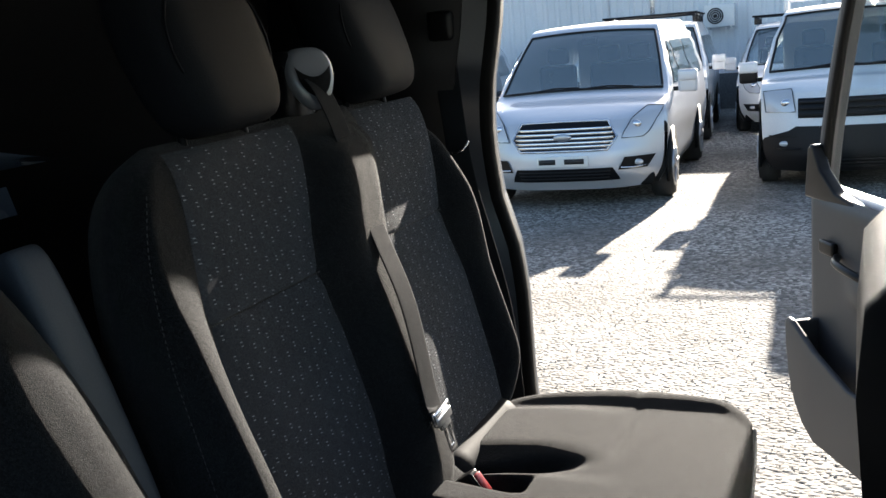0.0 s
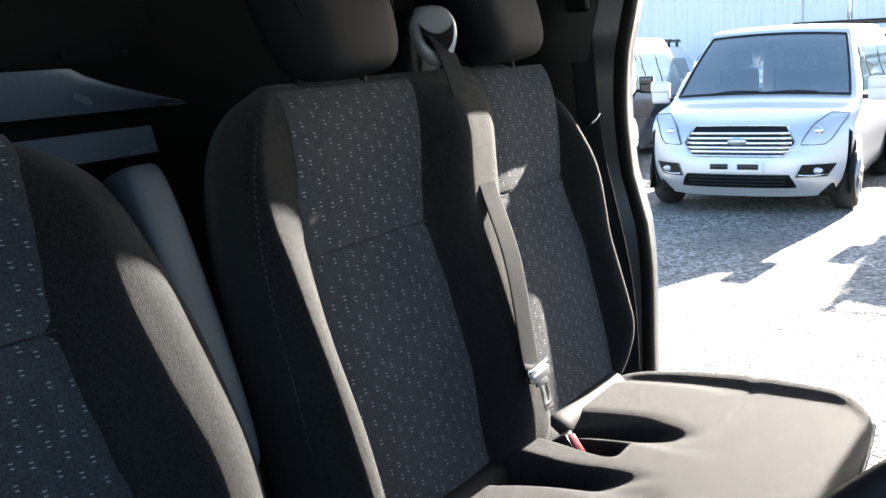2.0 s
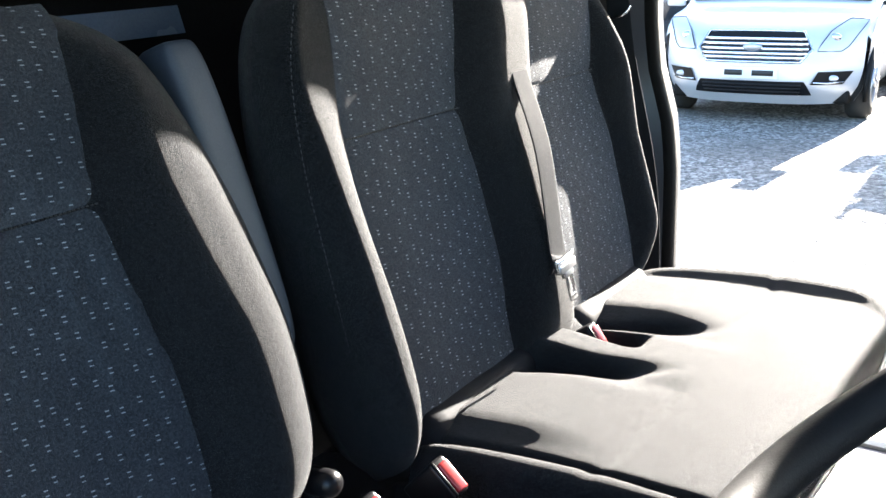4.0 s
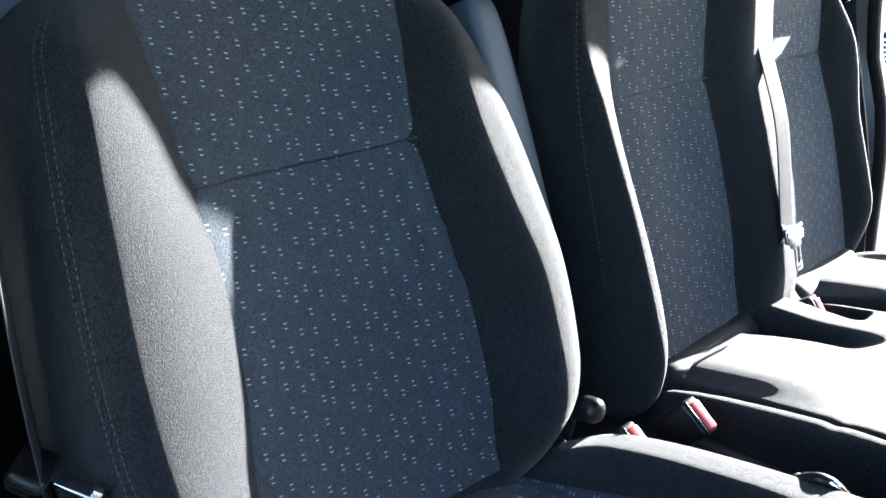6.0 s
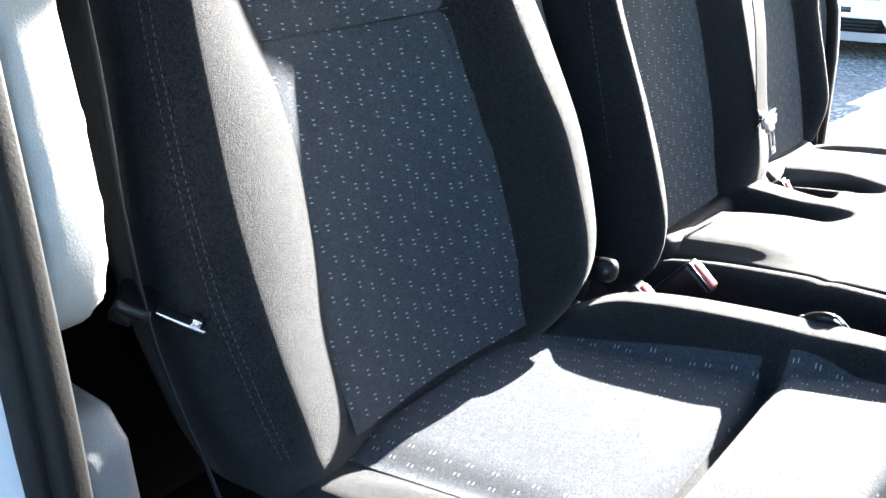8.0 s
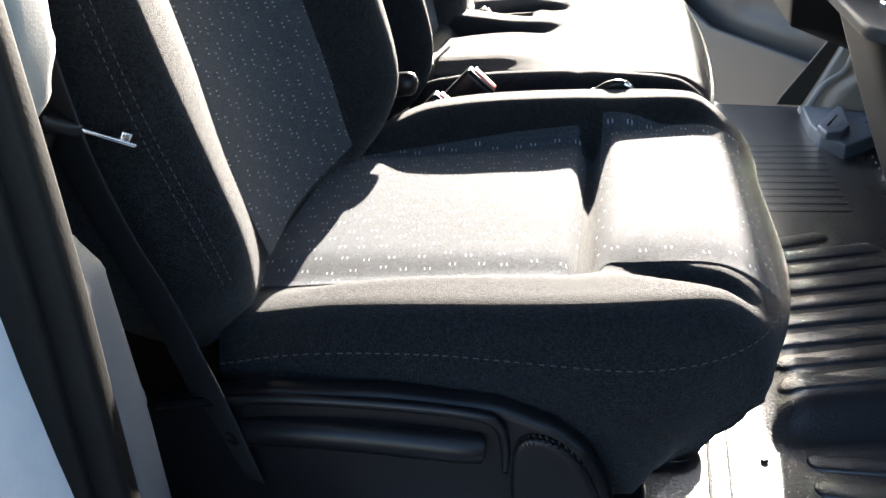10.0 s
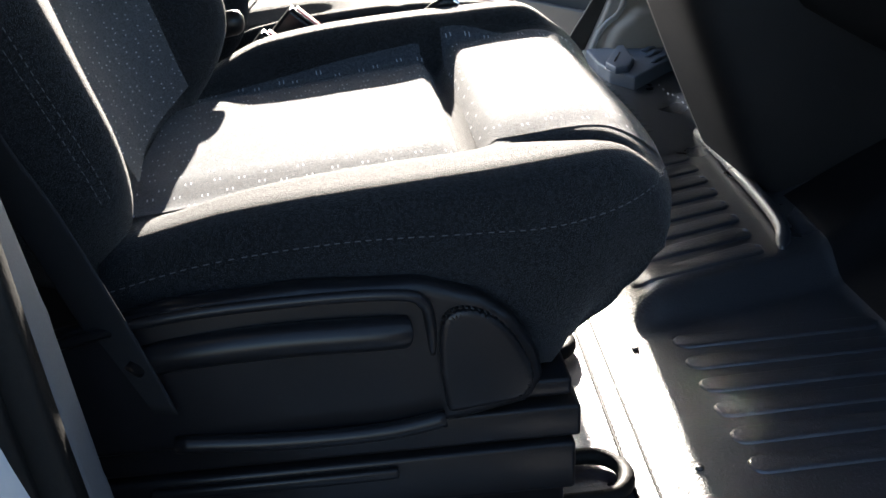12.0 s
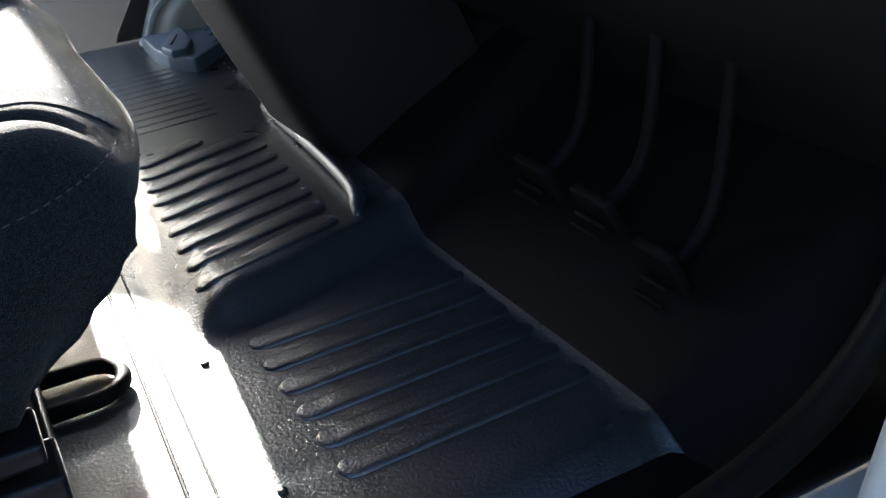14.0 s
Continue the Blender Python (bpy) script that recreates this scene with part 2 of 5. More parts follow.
def slab(outline, thick, axis="z", bevel=0.0, bm=None, at=(0, 0, 0), seg=2):
    """A flat shape from its outline, given thickness along an axis (from the outline's plane upwards)."""
    t = bmesh.new()
    put = {"z": lambda a, b: (a, b, 0), "y": lambda a, b: (a, 0, b), "x": lambda a, b: (0, a, b)}[axis]
    vec = {"z": (0, 0, thick), "y": (0, thick, 0), "x": (thick, 0, 0)}[axis]
    face = t.faces.new([t.verts.new(put(a, b)) for a, b in outline])
    r = bmesh.ops.extrude_face_region(t, geom=[face])
    bmesh.ops.translate(t, vec=vec, verts=[v for v in r["geom"] if isinstance(v, bmesh.types.BMVert)])
    bmesh.ops.recalc_face_normals(t, faces=t.faces)
    if bevel:
        bmesh.ops.bevel(t, geom=t.edges[:], offset=bevel, segments=seg, affect="EDGES", profile=0.6)
    bmesh.ops.translate(t, vec=at, verts=t.verts)
    me = bpy.data.meshes.new("t")
    t.to_mesh(me)
    t.free()
    bm = bm or bmesh.new()
    bm.from_mesh(me)
    bpy.data.meshes.remove(me)
    return bm


def rounded(w, h, r, n=5, cx=0.0, cy=0.0):
    out = []
    for sx, sy, a0 in ((1, 1, 0), (-1, 1, 90), (-1, -1, 180), (1, -1, 270)):
        for i in range(n + 1):
            a = radians(a0 + 90 * i / n)
            out.append((cx + sx * (w / 2 - r) + r * math.cos(a), cy + sy * (h / 2 - r) + r * math.sin(a)))
    return out


def tube(points, radius, seg=10, bm=None, flat=None, up=(0, 0, 1), closed=False):
    """A rod along points; flat=(width, thickness) gives a strap with its width along up x way."""
    bm = bm or bmesh.new()
    pts = [Vector(p) for p in points]
    rings = []
    for i, p in enumerate(pts):
        a, b = (pts[i - 1], pts[(i + 1) % len(pts)]) if closed else (pts[max(i - 1, 0)], pts[min(i + 1, len(pts) - 1)])
        d = (b - a).normalized()
        side = d.cross(Vector(up))
        side = side.normalized() if side.length > 1e-4 else d.orthogonal().normalized()
        top = side.cross(d).normalized()
        r = radius[i] if isinstance(radius, (list, tuple)) else radius
        ring = []
        for k in range(seg):
            ang = 2 * math.pi * (k + 0.5) / seg
            c, s = math.cos(ang), math.sin(ang)
            if flat:
                e = lambda v: math.copysign(abs(v) ** 0.35, v)
                ring.append(bm.verts.new(p + side * e(c) * flat[0] / 2 + top * e(s) * flat[1] / 2))
            else:
                ring.append(bm.verts.new(p + (side * c + top * s) * r))
        rings.append(ring)
    for i in range(len(rings) if closed else len(rings) - 1):
        a, b = rings[i], rings[(i + 1) % len(rings)]
        for k in range(seg):
            bm.faces.new((a[k], a[(k + 1) % seg], b[(k + 1) % seg], b[k]))
    if not closed:
        bm.faces.new(rings[0][::-1]), bm.faces.new(rings[-1])
    return bm


def spline(points, n=6):
    """A smooth way through points."""
    p = [Vector(q) for q in points]
    p = [2 * p[0] - p[1]] + p + [2 * p[-1] - p[-2]]
    out = []
    for i in range(1, len(p) - 2):
        for k in range(n):
            t = k / n
            out.append(0.5 * (2 * p[i] + (p[i + 1] - p[i - 1]) * t + (2 * p[i - 1] - 5 * p[i] + 4 * p[i + 1] - p[i + 2]) * t * t
                              + (3 * p[i] - p[i - 1] - 3 * p[i + 1] + p[i + 2]) * t ** 3))
    return out + [p[-2]]


def lerp(table, x):
    """A smooth value from rows of (x, value)."""
    for (a, va), (b, vb) in zip(table, table[1:]):
        if x <= b:
            t = min(max((x - a) / (b - a), 0), 1)
            return va + (vb - va) * t * t * (3 - 2 * t)
    return table[-1][1]


def flow(table, x):
    """An even curve through rows of (x, value), with no steps and no overshoot."""
    k = 0
    while k < len(table) - 2 and x > table[k + 1][0]:
        k += 1

    def slope(j):
        return (table[j + 1][1] - table[j][1]) / (table[j + 1][0] - table[j][0])

    def tangent(j):
        if j == 0 or j == len(table) - 1:
            return slope(max(0, min(j, len(table) - 2)))
        p, q = slope(j - 1), slope(j)
        return 0.0 if p * q <= 0 else 2 * p * q / (p + q)

    (a, va), (b, vb) = table[k], table[k + 1]
    h = b - a
    t = min(max((x - a) / h, 0), 1)
    return (va * (1 + 2 * t) * (1 - t) ** 2 + tangent(k) * h * t * (1 - t) ** 2 + vb * t * t * (3 - 2 * t) + tangent(k + 1) * h * t * t * (t - 1))


def hump(x, a, b, c, d):
    """0 up to a, rising to 1 at b, 1 up to c, falling to 0 at d."""
    up = min(max((x - a) / (b - a), 0), 1)
    down = min(max((d - x) / (d - c), 0), 1)
    s = lambda t: t * t * (3 - 2 * t)
    return s(up) * s(down)


# ---- ground ----
def ground_z(x, y):
    return -0.05 - 0.024 * y


bm = bmesh.new()
grid(bm, lambda u, v: (u, v, ground_z(u, v)), [-900, -60, -20, -8, -4, 0, 4, 8, 20, 60, 900], [-900, -60, -20, -5, 0, 5, 10, 15, 20, 60, 900])
tagged(new("ground", mesh_of("ground", bm, GRAVEL, False)), "grey gravel yard with damp dirt and loose stones", "ground", "", "structure")

bm = bmesh.new()
rng = random.Random(4)
for i in range(12000):
    y = 3.2 + 9.0 * rng.random() ** 1.5
    x = -1.2 + (rng.random() - 0.5) * (2.4 + 0.75 * y) + 0.02 * y - 0.12 * (y - 3)
    r = 0.003 + 0.007 * rng.random() ** 2
    c = Vector((x, y, ground_z(x, y) + r * 0.08))
    a = rng.random() * 6.28
    vs = []
    for k in range(5):
        q = a + k * 1.2566 + rng.uniform(-0.3, 0.3)
        vs.append(bm.verts.new(c + Vector((math.cos(q) * r * rng.uniform(0.7, 1.2), math.sin(q) * r * rng.uniform(0.7, 1.2), -r * 0.3))))
    top = bm.verts.new(c + Vector((rng.uniform(-0.3, 0.3) * r, rng.uniform(-0.3, 0.3) * r, r * rng.uniform(0.45, 0.8))))
    for k in range(5):
        bm.faces.new((vs[k], vs[(k + 1) % 5], top))
tagged(new("loose_stones", mesh_of("loose_stones", bm, STONE, False)), "scattered pale and dark loose gravel stones", "gravel", "", "stuff")

# ---- cab shell ----
FLOOR = 0.585


def edge_front(z):
    """The door opening's rear edge on the passenger's side."""
    return flow([(0.57, 0.035), (0.872, -0.006), (1.044, -0.007), (1.162, -0.017), (1.278, -0.048), (1.416, -0.060), (1.50, -0.057), (1.623, -0.033), (1.75, -0.020), (1.82, -0.030), (1.92, -0.040)], z)


def edge_driver(z):
    return flow([(0.60, 0.14), (0.70, 0.07), (0.90, 0.012), (1.10, -0.022), (1.40, -0.05), (1.90, -0.07)], z)


def pillar_y(z):
    """The cab's side leans inwards above the door's waist."""
    return flow([(1.28, 1.430), (1.42, 1.388), (1.53, 1.330), (1.66, 1.354), (1.75, 1.360), (1.92, 1.320)], z)


def pillar_x(z):
    return edge_front(z) + 0.418 * (1.430 - pillar_y(z))


def pillar_shell(x_in, y_off, thick):
    """An upright shell from the opening's edge back to x_in, following the lean."""
    b = bmesh.new()
    rings = []
    for z in zs:
        x, y = pillar_x(z) - (0.012 if y_off == 0 else 0.06), pillar_y(z) + y_off
        rings.append([b.verts.new(p) for p in ((x, y, z), (x, y + thick, z), (x_in, y + thick, z), (x_in, y, z))])
    for p, q in zip(rings, rings[1:]):
        for k in range(4):
            b.faces.new((p[k], p[(k + 1) % 4], q[(k + 1) % 4], q[k]))
    b.faces.new(rings[0]), b.faces.new(rings[-1])
    return b


zs = steps(0.57, 1.915, 27)
pillar = setting("wall_passenger_pillar", pillar_shell(-0.52, 0.0, 0.10), PILLAR, "dark grey plastic door pillar beside the bench", True)
bm = tube([(pillar_x(z) - 0.004, pillar_y(z) + 0.020, z) for z in zs], 0.016, 10, None, flat=(0.034, 0.026), up=(1, 0, 0))
part("door_seal", bm, RUBBER, pillar, "black rubber door seal")
part("inner_trim", pillar_shell(-0.30, -0.012, 0.009), MATT, pillar, "dark inner pillar cover")

bm = bmesh.new()
zs = steps(0.55, 1.92, 24)
slab([(edge_driver(max(z, .6)) - 0.01, z) for z in zs] + [(-0.52, 1.92), (-0.52, 0.55)], 0.085, "y", at=(0, -0.545, 0), bm=bm)
dpillar = setting("wall_driver_pillar", bm, WHITE, "white painted door pillar beside the driver's seat")
def seal_x(z):
    return flow([(0.55, 0.055), (0.70, 0.034), (0.83, 0.013), (0.96, 0.002), (1.07, -0.006), (1.22, -0.022), (1.40, -0.045), (1.90, -0.075)], z)


for nm, dx, y, w in (("door_seal", -0.012, -0.458, 0.030), ("seal_lip", 0.011, -0.450, 0.024)):
    bm = tube([(seal_x(z) + dx, y, z) for z in steps(0.56, 1.9, 60)], 0.012, 12, None, flat=(w, 0.022), up=(0, 1, 0))
    part(nm, bm, RUBBER, dpillar, "black rubber door seal" if dx < 0 else "")
bm = bmesh.new()
out = [(-0.10, 1.86), (-0.055, 1.86), (-0.050, 1.60), (-0.038, 1.45), (-0.029, 1.37), (-0.012, 1.29), (-0.003, 1.23), (-0.004, 1.19), (-0.014, 1.155), (-0.040, 1.128), (-0.10, 1.12)]
slab(out, 0.055, "y", 0.018, bm, (0, -0.438, 0), 4)
part("pillar_trim", bm, UPTRIM, dpillar, "pale grey upper pillar cover")
bm = bmesh.new()
slab([(-0.09, 0.60), (0.075, 0.60), (0.052, 0.72), (0.034, 0.82), (0.022, 0.95), (0.008, 1.05), (-0.012, 1.075), (-0.09, 1.08)], 0.045, "y", 0.012, bm, (0, -0.440, 0), 4)
part("lower_cover", bm, LOWTRIM, dpillar, "grey lower pillar cover")
bm = bmesh.new()
slab(rounded(0.07, 0.045, 0.004, 3), 0.001, "y", 0, bm, (-0.035, -0.5464, 0.955))
sticker = part("label", bm, PAPER, dpillar, "small white printed label")
for k in range(4):
    part("label_bar", box((0.045 - 0.008 * (k % 2), 0.0006, 0.004), (-0.035, -0.5468, 0.968 - 0.009 * k)), INK, sticker)

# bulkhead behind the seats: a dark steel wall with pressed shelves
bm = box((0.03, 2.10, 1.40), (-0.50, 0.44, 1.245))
bulkhead = setting("wall_bulkhead", bm, NEARBLACK, "dark steel bulkhead behind the seats")
bm = bmesh.new()
prof = [(-0.475, 1.68), (-0.455, 1.66), (-0.450, 1.60), (-0.452, 1.555), (-0.475, 1.54)]
grid(bm, lambda u, v: (prof[v][0], u, prof[v][1]), steps(-0.45, 0.60, 12), range(5))
part("upper_rail", bm, NEARBLACK, bulkhead, "dark pressed rail with screws")
bm = bmesh.new()


def shelf(u, v):
    y = -0.45 + 1.13 * u
    drop = 0.006 * math.sin(3.0 * u) + 0.02 * max(0, u - 0.7) ** 1.5
    taper = 1 - max(0.0, (u - 0.80) / 0.20) ** 0.7
    return (-0.47 + 0.055 * v ** 2.5, y, 1.478 + drop + 0.07 * (1 - v) * taper)


grid(bm, shelf, steps(0, 1, 30), steps(0, 1, 8))
part("pressed_panel", bm, SHELL, bulkhead, "grey painted pressed panel")
bm = bmesh.new()
grid(bm, lambda u, v: (-0.468 + 0.012 * v, -0.45 + 1.05 * u, 1.452 - 0.04 * v), steps(0, 1, 8), steps(0, 1, 4))
part("lower_panel", bm, SHELL, bulkhead, "grey painted lower strip")
for y in (0.447, 0.549):
    bm = bmesh.new()
    bmesh.ops.create_cone(bm, cap_ends=True, segments=10, radius1=0.007, radius2=0.005, depth=0.006, matrix=pose(-0.446, y, 1.563, 0, 90, 0))
    part("screw", bm, BLACK, bulkhead)

bm = box((2.2, 2.06, 0.06), (0.55, 0.46, 1.94), 0.02)
tagged(new("ceiling", mesh_of("ceiling", bm, PILLAR, False)), "dark grey cab roof lining", "ceiling", "", "structure")

# floor with its ribbed rubber mat
def floor_z(x, y):
    lift = 0.037 * lerp([(0.125, 0), (0.185, 1)], y - 0.30 * (x - 0.60)) * lerp([(0.53, 0.0), (0.60, 1.0)], x)
    low = 1 - lerp([(0.97, 0), (1.06, 1)], y)
    toe = 0.55 * max(0.0, x - 0.86) * low
    side = 0.004 * lerp([(0.78, 0), (0.86, 1)], x) * lerp([(0.25, 0), (0.32, 1)], y) * low
    sill = -0.03 * lerp([(-0.32, 1), (-0.24, 0)], y)
    return FLOOR + lift + toe + side + sill


bm = bmesh.new()
grid(bm, lambda u, v: (u, v, floor_z(u, v)), steps(-0.47, 1.35, 160), steps(-0.36, 1.46, 160))
grid(bm, lambda u, v: (u, v, 0.50), (-0.47, 1.35), (-0.36, 1.46))
floor = tagged(new("floor", mesh_of("floor", bm, MATTING)), "black grained rubber cab floor mat with moulded ribs", "floor", "", "structure")


def rib(x0, y0, x1, y1, w, high=1.0, name="rib"):
    """A raised rounded rib between two points of the mat."""
    a, b = Vector((x0, y0)), Vector((x1, y1))
    d = (b - a).normalized()
    n = Vector((-d.y, d.x))
    r = w / 2
    bm = bmesh.new()
    rings = []
    for k, (off, h) in enumerate(((1.10, -0.0015), (1.0, 0.0003), (0.88, 0.0015), (0.72, 0.0018))):
        ring = []
        for c, a0 in ((b, -90), (a, 90)):
            for i in range(7):
                q = radians(a0 + 180 * i / 6)
                p = c + (d * math.cos(q) + n * math.sin(q)) * r * off
                ring.append(bm.verts.new((p.x, p.y, floor_z(p.x, p.y) + h * high)))
        rings.append(ring)
    for ra, rb in zip(rings, rings[1:]):
        for i in range(14):
            bm.faces.new((ra[i], ra[(i + 1) % 14], rb[(i + 1) % 14], rb[i]))
    bm.faces.new(rings[-1])
    return part(name, bm, MATTING, floor)


for i in range(6):                               # driver's footwell
    y = 0.095 - 0.0508 * i
    rib(0.607, y, 0.848, y + 0.007, 0.031, 1.5)
for i in range(9):                               # middle footwell, lying askew
    y = 0.214 + 0.0535 * i
    rib(0.588 + 0.003 * i, y, 0.758 + 0.003 * i - (0.085 if i == 8 else 0), y + 0.053 + 0.002 * i - (0.025 if i == 8 else 0), 0.036, 1.9)
for i in range(11):                              # passenger's footwell
    rib(0.615, 0.80 + 0.036 * i, 0.772, 0.82 + 0.036 * i, 0.020, 0.5)
for i in range(6):                               # moulded pips past the ends of the middle ribs
    y = 0.268 + 0.0556 * i
    bm = bmesh.new()
    bmesh.ops.create_uvsphere(bm, u_segments=10, v_segments=6, radius=0.006, matrix=Matrix.Translation((0.769 + 0.003 * i, y + 0.004, floor_z(0.77, y) + 0.001)) @ Matrix.Diagonal((1, 1.3, 0.6, 1)))
    part("pip", bm, STEP, floor)
bm = bmesh.new()
slab([(0.782, 1.165), (0.819, 1.093), (0.931, 1.217), (1.03, 1.30), (1.03, 1.372), (0.775, 1.372), (0.772, 1.235)], 0.034, "z", 0.005, bm, (0, 0, 0.618), 2)
step = part("foot_step", bm, STEP, floor, "blue-grey rubber step in the passenger footwell")
bm = bmesh.new()
slab([(0.778, 1.19), (0.786, 1.135), (0.818, 1.140), (0.846, 1.200), (0.858, 1.335), (0.842, 1.337)], 0.016, "z", 0.004, bm, (0, 0, 0.649), 2)
part("bolt_cover", bm, STEP, step, "raised three-sided cover")
bm = tube([(0.797, 1.185, 0.6655), (0.829, 1.262, 0.6655)], 0.0022, 6)
part("slot", bm, INK, step)
for x0, y0, x1, y1 in ((0.897, 1.308, 0.936, 1.342), (0.893, 1.255, 0.938, 1.302), (0.889, 1.198, 0.932, 1.250)):
    bm = tube([(x0, y0, 0.650), ((x0 + x1) / 2, (y0 + y1) / 2, 0.652), (x1, y1, 0.650)], [0.006, 0.008, 0.006], 8)
    part("step_rib", bm, STEP, step)
for k in range(9):
    bm = box((0.010, 0.0035, 0.003), (0.873 + 0.001 * k, 0.83 + 0.036 * k, floor_z(0.873 + 0.001 * k, 0.83 + 0.036 * k) + 0.0012), 0.001, 1, pose(0, 0, 0, 0, 0, 86))
    part("edge_stud", bm, STEEL, floor)
bm = bmesh.new()
for x, w in ((0.472, 0.0026), (0.4955, 0.0018)):  # moulded double line across the mat, beaded; dark tubes stand for groove shade
    tube([(x + 0.037 * y, y, floor_z(x, y) + 0.0004) for y in steps(-0.23, 0.36, 118)], [w * (0.7 if i % 2 else 1.15) for i in range(119)], 6, bm)
part("mat_line", bm, NEARBLACK, floor)
for y in (0.089, -0.155):
    bm = bmesh.new()
    bmesh.ops.create_cone(bm, cap_ends=True, segments=14, radius1=0.0048, radius2=0.0048, depth=0.002, matrix=pose(0.541, y, FLOOR + 0.0012))
    part("mat_hole", bm, INK, floor)
bm = bmesh.new()
tube(spline([(0.800, 0.26, 0.620), (0.822, 0.324, 0.634), (0.835, 0.5, 0.637), (0.847, 0.727, 0.632), (0.86, 0.80, 0.622)], 8), [0.004, 0.006, 0.008, 0.010] + [0.011] * 25 + [0.010, 0.008, 0.006, 0.004], 10, bm)
part("mat_ridge", bm, MATTING, floor)

# near-black sheet over the mat: the footwell's shade put in as colour
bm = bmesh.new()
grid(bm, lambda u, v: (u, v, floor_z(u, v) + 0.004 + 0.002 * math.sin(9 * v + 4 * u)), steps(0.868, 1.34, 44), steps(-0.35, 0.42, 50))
part("toe_shade", bm, NEARBLACK, floor, "near-black sheet under the pedals standing in for shade")

# sill of the driver's door
bm = bmesh.new()
slab([(-0.4, -0.36), (1.25, -0.36), (1.25, -0.62), (-0.4, -0.62)], 0.10, "z", 0.02, bm, (0, 0, 0.45))
sill = setting("trim_driver_sill", bm, WHITE, "white painted door sill", True)
bm = box((1.5, 0.10, 0.012), (0.45, -0.33, 0.563), 0.004)
part("scuff_plate", bm, BLACK, sill, "black plastic scuff plate")
bm = bmesh.new()
tube(spline([(0.22, -0.385, 0.575), (0.6, -0.375, 0.578), (0.85, -0.375, 0.60), (1.0, -0.37, 0.68), (1.08, -0.37, 0.85), (1.12, -0.37, 1.1)], 8), 0.018, 10, bm)
part("sill_seal", bm, RUBBER, sill, "black rubber sill seal")
bm = bmesh.new()
slab([(0.865, 0.50), (0.902, 0.609), (0.929, 0.70), (0.97, 0.82), (1.04, 1.0), (1.10, 1.30), (1.40, 1.30), (1.40, 0.50)], 0.16, "y", 0.02, bm, (0, -0.60, 0))
part("hinge_pillar", bm, WHITE, sill, "white painted hinge pillar")
bm = box((1.6, 0.10, 0.16), (0.55, 1.43, 0.515), 0.02)
psill = setting("trim_passenger_sill", bm, PALE, "pale grey passenger door sill")
FLANGE = [(0.757, 0.56), (0.782, 0.632), (0.825, 0.727), (0.854, 0.795), (0.905, 0.90), (0.985, 1.05), (1.07, 1.30)]
INNER = [(0.772, 0.56), (0.794, 0.642), (0.812, 0.684), (0.831, 0.707), (0.852, 0.722), (0.864, 0.739), (0.872, 0.765), (0.880, 0.805), (0.925, 0.90), (1.005, 1.05), (1.09, 1.30)]
bm = bmesh.new()
slab(FLANGE + [(1.40, 1.30), (1.40, 0.56)], 0.045, "y", 0.010, bm, (0, 1.398, 0), 3)
kick = part("kick_panel", bm, PALE, psill, "pale painted door flange")
bm = tube(spline([(x, 1.391, z) for x, z in INNER], 4), 0.007, 8)
part("flange_rim", bm, PALE, kick)


def kick_face(u, v):
    """The lining inside the flange: bulging below a crease, set back above it."""
    z = 0.58 + 0.60 * v
    x = flow([(z_, x_) for x_, z_ in INNER], z) + 0.006 + 0.30 * u
    bulge = 0.030 * hump(z, 0.56, 0.66, 0.735, 0.752) + 0.006
    return (x, 1.394 - bulge * smooth01(u / 0.12) - 0.05 * u, z)


bm = bmesh.new()
grid(bm, kick_face, steps(0, 1, 24), steps(0, 1, 60))
part("kick_lining", bm, CREAM, kick, "cream plastic kick panel")
bm = bmesh.new()
slab([(0.728, 0.635), (0.736, 0.654), (0.773, 0.711), (0.822, 0.789), (0.875, 0.90), (0.95, 1.05), (1.00, 1.05), (0.93, 0.90), (0.862, 0.795), (0.832, 0.727), (0.792, 0.635)], 0.012, "y", 0.003, bm, (0, 1.426, 0))
part("door_gap_seal", bm, TAUPE, kick, "brown-grey rubber door seal")
bm = tube(spline([(0.905, 1.362, 0.655), (0.911, 1.366, 0.675), (0.927, 1.366, 0.712), (0.940, 1.36, 0.76), (0.96, 1.33, 0.84)], 6), 0.005, 8)
part("cable", bm, PALE, kick, "pale cable")

# dashboard, windscreen, front posts
def dash_profile(y):
    mid = hump(y, 0.22, 0.42, 0.72, 0.90)
    # passenger side pushed rearwards out of view, added to cut sun off the floor
    far = 0.236 * hump(y, 0.80, 0.86, 2.0, 3.0)
    if far > mid * 0.12:
        return [(1.32, 0.60), (1.10, 0.80), (0.96 - far * 0.9, 0.90), (0.875 - far, 0.94), (0.865 - far, 1.10), (0.875 - far, 1.22), (0.92 - far, 1.27), (1.05 - far * 0.7, 1.30), (1.40, 1.30)]
    return [(1.32, 0.60), (1.10, 0.80), (0.96 - 0.10 * mid, 0.93), (0.90 - 0.12 * mid, 1.02), (0.86 - 0.08 * mid, 1.12), (0.87, 1.22), (0.92, 1.28), (1.05, 1.31), (1.40, 1.30)]


bm = bmesh.new()
ys = steps(-0.44, 1.37, 44)
rows = grid(bm, lambda k, y: (dash_profile(y)[k][0], y, dash_profile(y)[k][1]), range(9), ys)
dash = thing("dashboard", "black moulded plastic dashboard across the cab", "dashboard")
part("dash_body", bm, MATT, dash)


